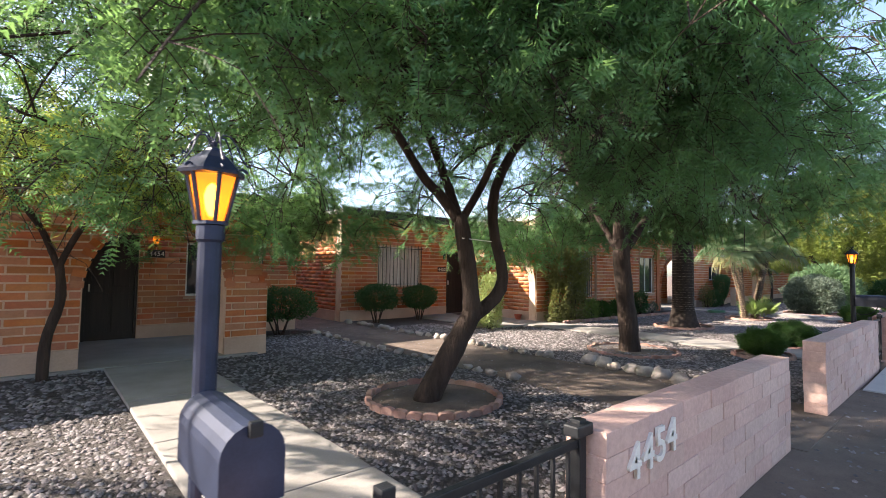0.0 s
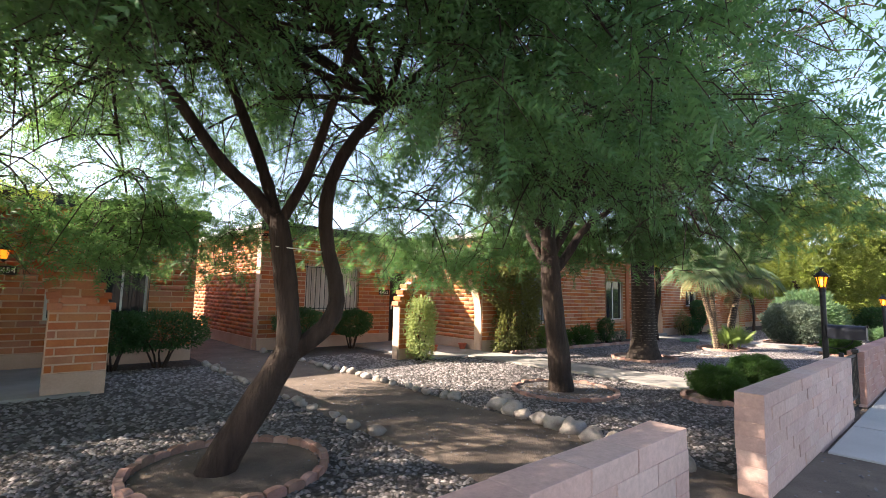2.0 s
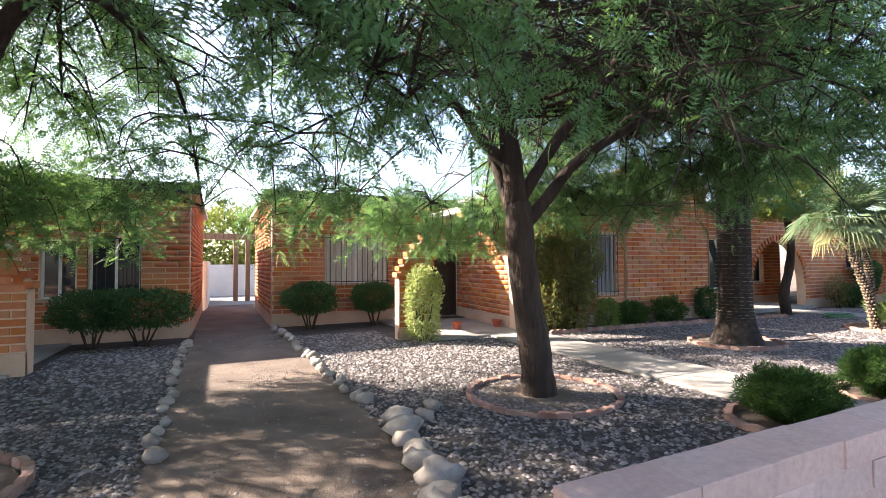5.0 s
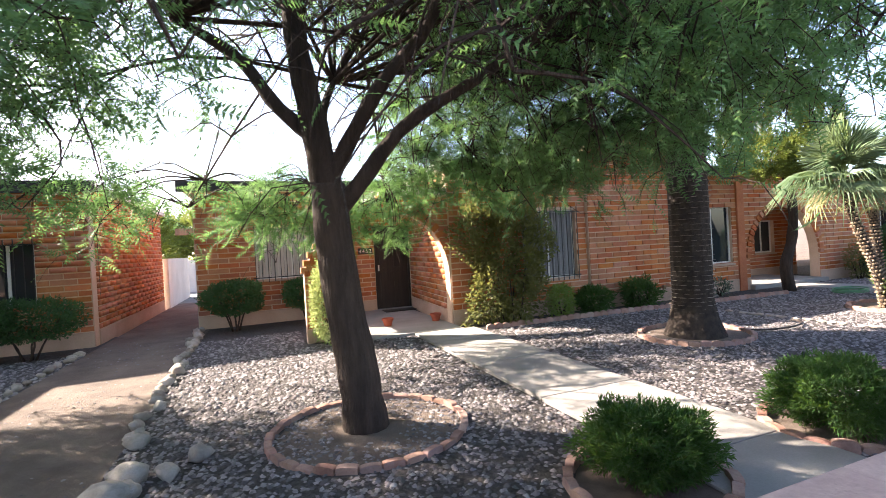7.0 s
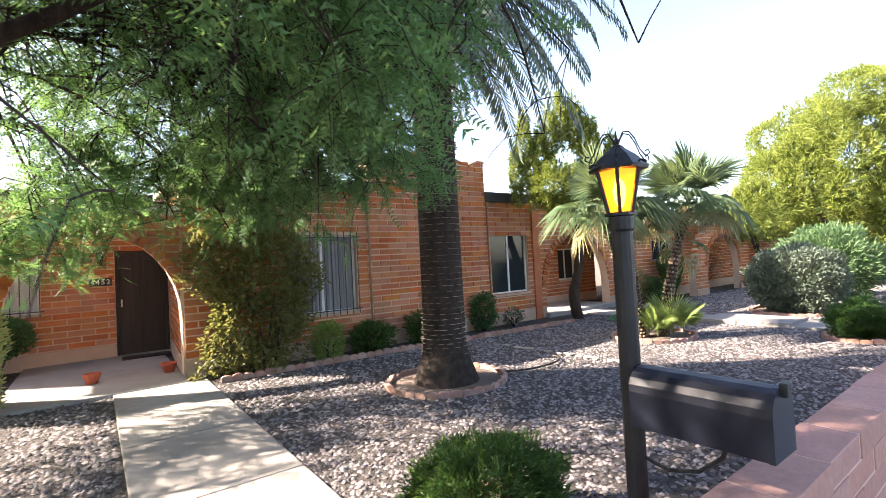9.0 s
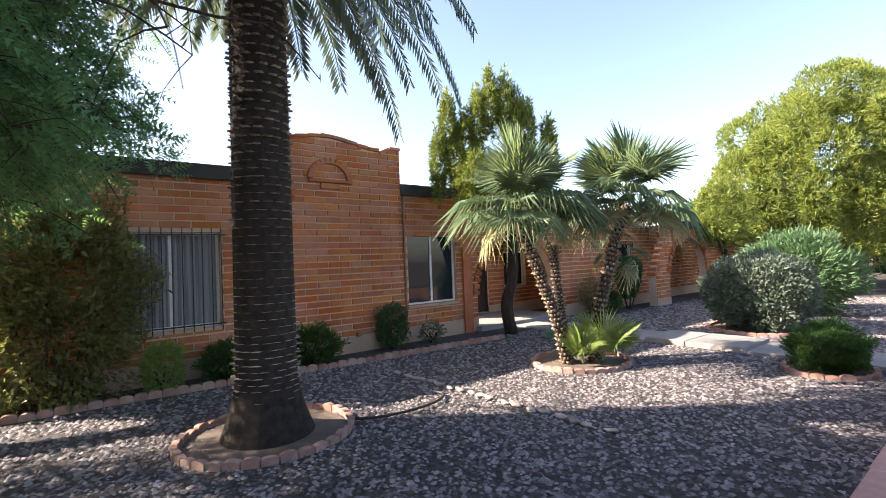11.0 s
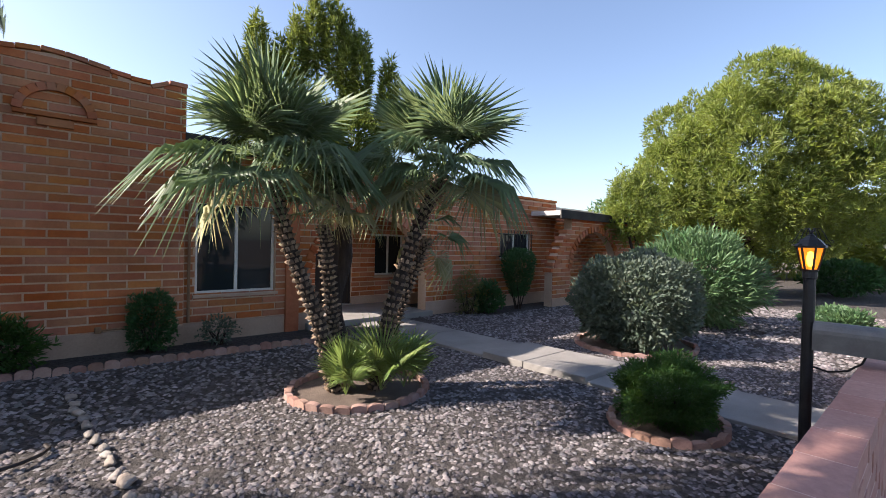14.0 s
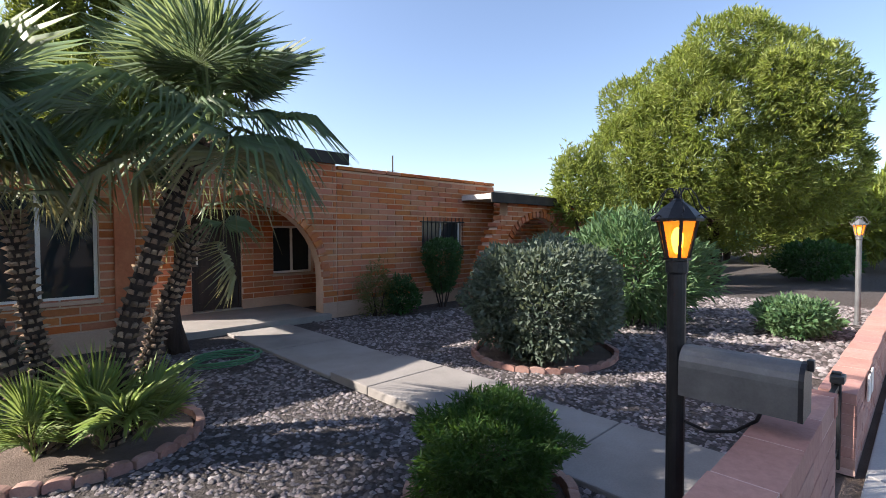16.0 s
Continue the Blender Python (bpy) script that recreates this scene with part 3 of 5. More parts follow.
def door(x0, x1, z0, z1, y, label):
    d = thing("door", x0, y, z0, label, "door")
    d["kind"] = "structure"
    W, H = x1 - x0, z1 - z0
    for b in ((0.002, 0.05, 0.02, 0.10, 0, H - 0.002), (W - 0.05, W - 0.002, 0.02, 0.10, 0, H - 0.002), (0.05, W - 0.05, 0.02, 0.10, H - 0.05, H - 0.002)):
        part("frame", boxed(*b, bevel=0.004), WOOD_DARK, d)
    leaf = part("leaf", boxed(0.052, W - 0.052, 0.05, 0.09, 0.01, H - 0.052, bevel=0.004), WOOD_DARK, d)
    for a, b in ((0.15, H * 0.44), (H * 0.5, H - 0.2)):
        for c, e in ((0.13, W / 2 - 0.03), (W / 2 + 0.03, W - 0.13)):
            part("panel", boxed(c, e, 0.036, 0.051, a, b, bevel=0.006), WOOD_DARK, leaf)
    part("handle", boxed(0.085, 0.11, 0.0, 0.05, H * 0.46, H * 0.53, bevel=0.006), NUMBER, leaf, "small pale metal door handle")
    part("threshold", boxed(0.0, W, -0.06, 0.10, -0.02, 0.008, bevel=0.006), CONCRETE, d)
    return d


def wall(name, outline, holes, y0, y1, label, single=lambda x, z: True, footing=0.28, side=-1):
    """A burnt-adobe wall: a mortar core with real bricks on its face and a plain footing."""
    w = tagged(new(name), label, "wall", kind="structure")
    part("core", plate(outline, holes, y0, y1), MORTAR, w)
    lift = [(x, max(z, footing)) for x, z in outline]
    brick_face(w, brick_runs(lift, holes, base=footing), y0, -1, single)
    xs = [p[0] for p in outline]
    cuts = sorted((max(min(q[0] for q in h), min(xs)), min(max(q[0] for q in h), max(xs))) for h in holes if min(q[1] for q in h) < footing)
    a = min(xs)
    for c0, c1 in cuts + [(max(xs), max(xs))]:
        if c0 - a > 0.03:
            part("footing", boxed(a, c0, y0 - 0.022, y0 + 0.05, -0.05, footing - 0.004, bevel=0.006), FOOTING, w)
        a = max(a, c1)
    return w


def side_wall(name, x0, x1, ya, yb, z1, label, side):
    """A wall running in depth; side is the way its brick face looks along x."""
    w = tagged(new(name), label, "wall", kind="structure")
    part("core", boxed(x0, x1, ya, yb, -0.05, z1), MORTAR, w)
    face = x1 if side > 0 else x0
    brick_face(w, brick_runs(rect(ya, yb, 0.28, z1), [], base=0.28), face, side, None, along="y")
    part("footing", boxed(*((face - 0.02, face + 0.022) if side > 0 else (face - 0.022, face + 0.02)), ya, yb, -0.05, 0.276, bevel=0.006), FOOTING, w)
    return w


def flat_roof(name, x0, x1, y0, y1, z, label, fascia=True, front=0.2):
    r = tagged(new(name), label, "roof", kind="structure")
    part("deck", boxed(x0, x1, y0, y1, z, z + 0.12), ROOF, r)
    if fascia:
        part("fascia", boxed(x0 - 0.03, x1 + 0.03, y0 - 0.04, y0, z - front + 0.12, z + 0.14, bevel=0.006), FASCIA, r)
    return r


def house_plate(text, x, y, z, w):
    p = thing("number_plate", x, y, z, "small dark house number plate with pale digits", "number plate")
    part("board", boxed(0, w, -0.02, 0, 0, 0.15, bevel=0.006), WOOD_DARK, p)
    for k, ch in enumerate(text):
        cu = bpy.data.curves.new("digit", "FONT")
        cu.body, cu.size, cu.extrude = ch, 0.13, 0.003
        tmp = bpy.data.objects.new("digit", cu)
        me = bpy.data.meshes.new_from_object(tmp)
        bpy.data.objects.remove(tmp)
        me.materials.clear()
        me.materials.append(NUMBER)
        ob = part("digit", me, None, p)
        ob.matrix_basis = pose(0.02 + k * (w - 0.03) / 4, -0.024, 0.03, 90)


def wall_lantern(x, y, z, lit):
    l = thing("wall_lantern", x, y, z, "small black iron wall lantern with amber glass", "wall lamp")
    part("arm", boxed(-0.02, 0.02, -0.12, 0.0, 0.10, 0.14, bevel=0.004), BLACK_METAL, l)
    ob = part("glass", lathe([(0.04, -0.12), (0.065, 0.03)], 6), AMBER if lit else GLASS, l)
    ob.location.y = -0.12
    ob = part("cap", lathe([(0.085, 0.03), (0.08, 0.05), (0.02, 0.11), (0.008, 0.16)], 6), BLACK_METAL, l)
    ob.location.y = -0.12
    ob = part("base", lathe([(0.01, -0.17), (0.045, -0.14), (0.045, -0.12)], 6), BLACK_METAL, l)
    ob.location.y = -0.12


def arch_trim(parent, x0, x1, spring, top, y, reach=0.16, a0=0.0, a1=math.pi, n=22):
    """Bricks on edge round an arch."""
    mid, hx, hz = (x0 + x1) / 2, (x1 - x0) / 2, top - spring
    me = mesh_of("arch_brick", boxed(-reach / 2, reach / 2, -0.03, 0.03, -0.048, 0.048, bevel=0.006), BRICK)
    for k in range(n):
        q = a0 + (a1 - a0) * (k + 0.5) / n
        c, s = math.cos(q), math.sin(q)
        ob = new("arch_brick", me)
        ob.parent = parent
        ob.matrix_basis = pose(mid + (hx + reach / 2 - 0.02) * c, y - 0.018, spring + (hz + reach / 2 - 0.02) * s, 0, -math.degrees(math.atan2(s * hx, c * hz)), 0)


def shoulder(parent, points, y0, y1):
    """Bricks stepping down a curved wall end."""
    me = mesh_of("step_brick", boxed(-0.17, 0.17, y0 - 0.012, y1 + 0.012, -0.048, 0.048, bevel=0.008), BRICK)
    for x, z in points:
        ob = new("step_brick", me)
        ob.parent = parent
        ob.location = (x, 0, z)


def curve_points(ax, az, bx, bz, n, bulge):
    """Points on a quarter curve from a up to b."""
    out = []
    for k in range(n + 1):
        q = math.pi / 2 * k / n
        out.append((ax + (bx - ax) * (1 - math.cos(q)) ** bulge, az + (bz - az) * math.sin(q)))
    return out


def build_houses():
    # ---- house with number 4454
    a_door, a_w1, a_w2 = rect(2.0, 2.86, -0.03, 2.05), rect(3.70, 4.25, 0.83, 1.95), rect(4.42, 5.26, 0.88, 2.0)
    wall("wall_front_1", rect(-6, 6.1, -0.05, 2.95), [a_door, a_w1, a_w2], 10.9, 11.15, "burnt adobe brick front wall behind an arcade")
    side_wall("wall_gap_1", 5.85, 6.1, 11.152, 17.5, 2.95, "sunlit burnt adobe side wall along the dirt path", 1)
    door(2.0, 2.86, 0.02, 2.05, 10.9, "dark brown wooden entrance door deep in the porch")
    window(3.70, 4.25, 0.83, 1.95, 10.9, "narrow white-framed window beside the entrance door")
    window(4.42, 5.26, 0.88, 2.0, 10.9, "white-framed window behind iron bars", bars=True)
    flat_roof("roof_1", -6, 6.25, 10.75, 17.6, 2.95, "flat roof with a thin dark edge")
    right = [(4.36, -0.05), (4.36, 1.12)] + [(4.36 - dx, z) for dx, z in ((0.06, 1.3), (0.14, 1.5), (0.26, 1.75), (0.42, 2.0), (0.62, 2.2), (0.9, 2.38), (1.2, 2.46))]
    a_arch = arch(1.82, 3.68, -0.03, 1.1, 2.1)
    w = wall("wall_arcade_1", [(-6, -0.05)] + right + [(-6, 2.46)], [a_arch], 8.1, 8.38, "burnt adobe porch arcade with a round arch and curved end", footing=0.3)
    arch_trim(w, 1.82, 3.68, 1.1, 2.1, 8.1)
    shoulder(w, [(4.36 - dx - 0.1, z) for dx, z in ((0.02, 1.18), (0.08, 1.32), (0.15, 1.46), (0.23, 1.6), (0.33, 1.75), (0.44, 1.9), (0.58, 2.05), (0.74, 2.18), (0.95, 2.3))], 8.1, 8.38)
    flat_roof("porch_roof_1", -6, 3.3, 8.1, 10.74, 2.46, "flat porch roof over the arcade", False)
    house_plate("4454", 3.0, 10.88, 1.62, 0.3)
    wall_lantern(3.12, 10.88, 2.0, True)
    tagged(part("porch_floor", boxed(-6, 4.2, 8.0, 10.86, -0.05, 0.03, bevel=0.01), CONCRETE), "bare concrete porch floor", "floor", kind="structure")

    # ---- house with number 4452
    b_win, b_door = rect(8.95, 10.55, 0.98, 2.15), rect(11.67, 12.57, -0.03, 2.1)
    wall("wall_front_2", rect(7.74, 12.82, -0.05, 3.0), [b_win, b_door], 11.7, 11.95, "burnt adobe brick wall with a barred window")
    side_wall("wall_gap_2", 7.74, 7.99, 11.952, 17.5, 3.0, "burnt adobe side wall along the dirt path", -1)
    window(8.95, 10.55, 0.98, 2.15, 11.7, "wide window with iron bars and drawn curtains", curtain=True, bars=True, deep=0.14)
    door(11.67, 12.57, 0.03, 2.1, 11.7, "dark brown security door in a brick porch")
    house_plate("4452", 11.26, 11.68, 1.42, 0.36)
    wall_lantern(11.44, 11.68, 1.98, False)
    w = side_wall("wall_porch_2", 12.41, 12.62, 8.81, 11.69, 3.0, "burnt adobe porch wall with a patch of sun", -1)
    w.matrix_basis = Matrix.Translation((12.41, 8.81, 0)) @ pose(0, 0, 0, 0, 0, -3.6) @ Matrix.Translation((-12.41, -8.81, 0))
    flat_roof("roof_2", 7.55, 12.8, EAVE_2, 17.6, 3.0, "flat roof with a dark fascia")
    left = [(9.74, 1.2)] + [(9.74 + dx, z) for dx, z in ((0.05, 1.32), (0.12, 1.46), (0.22, 1.6), (0.36, 1.76), (0.54, 1.93), (0.76, 2.1), (1.05, 2.28), (1.4, 2.42))]
    b_arch = arch(10.35, 12.39, -0.03, 0.9, 2.18)
    w = wall("wall_arcade_2", [(9.74, -0.05), (12.408, -0.05), (12.408, 2.5)] + left[::-1], [b_arch], 8.57, 8.80, "burnt adobe porch arch with a stepped curved shoulder", footing=0.22)
    arch_trim(w, 10.35, 12.40, 0.9, 2.18, 8.57, a0=0.5)
    shoulder(w, [(x + 0.12, z + 0.03) for x, z in left], 8.57, 8.80)
    flat_roof("porch_roof_2", 11.1, 12.405, 8.57, 10.1, 2.5, "narrow flat porch roof", False)
    tagged(part("porch_floor", boxed(10.3, 12.40, 8.15, 11.68, -0.05, 0.035, bevel=0.012), CONCRETE), "bare concrete porch floor with two clay pots", "floor", kind="structure")
    # main front of this house
    c_win = rect(14.0, 15.3, 0.72, 2.13)
    wall("wall_front_3", rect(12.41, 15.56, -0.05, 3.0), [c_win], 8.55, 8.8, "burnt adobe brick front wall with a barred window")
    window(14.0, 15.3, 0.72, 2.13, 8.55, "wide window with black iron bars and grey curtains", curtain=True, bars=True, deep=0.15, cloth=GREY_CURTAIN)
    flat_roof("roof_3", 12.3, 15.6, 8.48, 17, 3.0, "flat roof with a black fascia board", True, 0.2)
    top = [(18.55, 3.72), (18.25, 3.72), (18.23, 3.66), (18.0, 3.66), (17.75, 3.69), (17.5, 3.74), (17.25, 3.78), (17.06, 3.795), (16.87, 3.78), (16.6, 3.74), (16.35, 3.69), (16.1, 3.67), (15.8, 3.68), (15.56, 3.70)]
    w = wall("wall_gable", [(15.56, -0.05), (18.55, -0.05)] + top, [], 8.47, 8.8, "tall burnt adobe gable with a curved mission top", single=lambda x, z: z > 0.0)
    # cap bricks along the curved top
    cap = mesh_of("cap_brick", boxed(-0.115, 0.115, 8.43, 8.84, -0.03, 0.03, bevel=0.008), BRICK)
    for k in range(13):
        x = 15.66 + k * 0.2315
        z = float(np.interp(x, [p[0] for p in top[::-1]], [p[1] for p in top[::-1]]))
        slope = math.degrees(math.atan2(float(np.interp(x + 0.1, [p[0] for p in top[::-1]], [p[1] for p in top[::-1]])) - z, 0.1))
        ob = new("cap_brick", cap)
        ob.parent = w
        ob.matrix_basis = pose(x, 0, z + 0.032, 0, -slope * 0.8, 0)
    # half-round ornament
    for k in range(12):
        q = math.pi * (k + 0.5) / 12
        ob = new("ornament_brick", mesh_of("ornament_brick", boxed(-0.05, 0.05, -0.035, 0.035, -0.045, 0.045, bevel=0.006), BRICK) if k == 0 else ob.data)
        ob.parent = w
        ob.matrix_basis = pose(17.08 + 0.36 * math.cos(q), 8.435, 3.06 + 0.32 * math.sin(q), 0, -math.degrees(q), 0)
    part("ornament_sill", boxed(16.68, 17.5, 8.40, 8.465, 3.0, 3.05, bevel=0.008), BRICK, w)
    part("ornament_sill", boxed(16.9, 17.26, 8.41, 8.465, 2.89, 2.985, bevel=0.008), BRICK, w)
    # section with the second window, and the arched entry of the next home
    d_win = rect(18.72, 19.95, 0.70, 2.12)
    d_arch = arch(20.55, 23.3, -0.03, 0.75, 2.12)
    w = wall("wall_front_4", rect(18.55, 23.6, -0.05, 2.95), [d_win, d_arch], 8.55, 8.8, "burnt adobe brick wall with a window and wide arch")
    arch_trim(w, 20.55, 23.3, 0.75, 2.12, 8.55, n=30)
    part("pilaster", boxed(20.12, 20.36, 8.49, 8.545, -0.05, 2.7, bevel=0.01), BRICK, w)
    window(18.72, 19.95, 0.70, 2.12, 8.55, "white-framed sliding window with dark glass", deep=0.12)
    flat_roof("roof_4", 18.57, 23.8, 8.48, 17, 2.95, "flat roof with a black fascia board", True, 0.2)
    pipe = thing("downpipe", 18.62, 8.49, 0.3, "thin rusty brown downpipe on the brick wall", "downpipe")
    part("pipe", rod((0, 0, 0), (0, 0, 2.75), 0.022), WOOD, pipe)
    f_win, e_door = rect(23.1, 24.0, 0.75, 1.75), rect(21.55, 22.45, -0.03, 2.05)
    wall("wall_entry", rect(20.4, 25.0, -0.05, 2.6), [f_win, e_door], 10.2, 10.4, "shaded brick wall at the back of an arched entry")
    window(23.1, 24.0, 0.75, 1.75, 10.2, "small white-framed window under the arch")
    door(21.55, 22.45, 0.12, 2.05, 10.2, "dark barred security door in a shaded entry")
    flat_roof("entry_roof", 20.4, 25.0, 8.8, 10.4, 2.6, "flat ceiling slab over the arched entry", False)
    tagged(part("porch_floor", boxed(20.5, 23.4, 8.4, 10.18, -0.05, 0.10, bevel=0.012), CONCRETE), "concrete entry step under the arch", "floor", kind="structure")
    # long wall of the last home
    g_win, h_win = rect(23.75, 24.2, 1.3, 2.1), rect(25.75, 27.0, 1.22, 1.88)
    w = wall("wall_front_5", rect(23.6, 28.2, -0.05, 2.78), [h_win], 8.55, 8.8, "burnt adobe brick wall with a small barred window")
    for k in range(12):
        part("cap_brick", boxed(23.62 + 0.38 * k, 23.98 + 0.38 * k, 8.49, 8.82, 2.784, 2.85, bevel=0.008), BRICK, w)
    window(25.75, 27.0, 1.22, 1.88, 8.55, "small window under black iron bars", bars=True, deep=0.12)
    flat_roof("roof_5", 23.6, 34, 8.82, 17, 2.6, "flat roof behind a brick parapet", False)
    sh = [(26.9, 0.9)] + [(26.9 + dx, z) for dx, z in ((0.06, 1.05), (0.14, 1.22), (0.24, 1.4), (0.36, 1.58), (0.5, 1.75), (0.68, 1.92))]
    w = wall("wall_arcade_3", [(26.9, -0.05), (31.2, -0.05), (31.2, 2.35), (27.75, 2.35), (27.75, 2.05)] + sh[::-1], [arch(27.75, 30.3, -0.03, 0.95, 2.0)], 7.75, 7.98, "burnt adobe porch arch with a stepped shoulder", footing=0.2)
    arch_trim(w, 27.75, 30.3, 0.95, 2.0, 7.75, n=26)
    shoulder(w, [(x + 0.1, z + 0.03) for x, z in sh], 7.75, 7.98)
    flat_roof("porch_roof_3", 27.0, 31.5, 7.6, 8.53, 2.36, "flat porch roof with a dark fascia", True, 0.2)
    wall("wall_front_6", rect(28.2, 42, -0.05, 2.6), [], 8.9, 9.1, "shaded burnt adobe wall behind the trees", single=None)
    # yard behind, seen through the gap
    tagged(part("wall_back_yard", boxed(0, 14, 25.0, 25.2, -0.05, 1.5), STUCCO), "low white stucco wall behind the houses", "wall", kind="structure")
    tagged(part("wall_carport", boxed(6.0, 6.25, 17.6, 22, -0.05, 1.6), STUCCO), "white stucco side wall of a back yard", "wall", kind="structure")
    cp = thing("carport", 7.2, 21.0, 0.0, "weathered wooden carport posts carrying a beam", "carport")
    for x in (0.0, 0.45):
        part("post", boxed(x - 0.09, x + 0.09, -0.09, 0.09, 0, 2.5, bevel=0.01), WOOD, cp)
    part("beam", boxed(-1.2, 2.4, -0.1, 0.1, 2.5, 2.75, bevel=0.01), WOOD, cp)
    mast = thing("antenna_mast", 31.5, 17.0, 2.6, "thin rusty antenna mast on a roof", "mast")
    part("pole", rod((0, 0, 0), (0, 0, 2.4), 0.03), WOOD_DARK, mast)
    part("box", boxed(-0.14, -0.03, -0.05, 0.05, 0.9, 1.5, bevel=0.01), STUCCO, mast)
    part("arm", rod((-0.3, 0, 1.7), (0.1, 0, 1.75), 0.015), WOOD_DARK, mast)


# ---------------------------------------------------------------- plants
def turned(rng, n, outward=None, spread=0.6):
    """n random rotations; with outward given, the x axis of each follows it."""
    if outward is None:
        outward = rng.normal(size=(n, 3))
    x = outward / np.maximum(np.linalg.norm(outward, axis=1, keepdims=True), 1e-6) + spread * rng.normal(size=(n, 3))
    x /= np.linalg.norm(x, axis=1, keepdims=True)
    h = rng.normal(size=(n, 3))
    y = np.cross(h, x)
    y /= np.linalg.norm(y, axis=1, keepdims=True)
    return np.stack([x, y, np.cross(x, y)], -1)


def scatter(name, template, faces, places, turns, sizes, material):
    v = np.einsum("nij,kj->nki", turns, template) * sizes[:, None, None] + places[:, None]
    f = (faces[None] + len(template) * np.arange(len(places))[:, None, None]).reshape(-1, faces.shape[1])
    return mesh_from(name, v.reshape(-1, 3), f, material)


def oval_leaf(width=0.45):
    return (np.array([(0, 0, 0), (0.45, width / 2, 0.08), (1, 0, -0.06), (0.45, -width / 2, 0.08)], float), np.array([(0, 1, 2), (0, 2, 3)]))


def feather_leaf(pairs=6):
    """A drooping compound leaf: thin pointed leaflets in pairs along a bent stalk."""
    v, f = [], []
    for k in range(pairs):
        s = 0.08 + 0.86 * k / (pairs - 1)
        ln = 0.20 * (1 - 0.55 * abs(2 * s - 0.9) ** 2)
        z = -0.22 * s * s
        for side in (-1, 1):
            b = len(v)
            v += [(s - 0.04, 0, z), (s + 0.06, 0.006 * side, z), (s + 0.10, side * ln, z - 0.05)]
            f.append((b, b + 1, b + 2))
    return np.array(v, float), np.array(f)


def spray_leaf():
    """A tuft of scale-leaved twigs: crossed tapering blades."""
    v, f = [], []
    for k in range(3):
        q = k * 2.1
        c, s = math.cos(q), math.sin(q)
        ln = 1.0 if k % 2 else 0.75
        b = len(v)
        v += [(0, 0.1 * s, -0.1 * c), (ln, 0.38 * c, 0.38 * s), (0.1, -0.13 * s, 0.13 * c)]
        f.append((b, b + 1, b + 2))
    return np.array(v, float), np.array(f)


def polyline(points, n):
    """Smooth points along a bent line."""
    p = np.array(points, float)
    t = np.linspace(0, len(p) - 1, n)
    i = np.clip(t.astype(int), 0, len(p) - 2)
    u = (t - i)[:, None]
    p0, p1, p2, p3 = p[np.maximum(i - 1, 0)], p[i], p[i + 1], p[np.minimum(i + 2, len(p) - 1)]
    return 0.5 * (2 * p1 + (p2 - p0) * u + (2 * p0 - 5 * p1 + 4 * p2 - p3) * u**2 + (3 * p1 - p0 - 3 * p2 + p3) * u**3)


def bark_tube(points, r0, r1, sides, seed, n=14):
    pts = polyline(points, n)
    rng = random.Random(seed)
    radii = [(r0 + (r1 - r0) * k / (n - 1)) * rng.uniform(0.93, 1.08) for k in range(n)]
    return tube(bmesh.new(), pts, radii, sides)


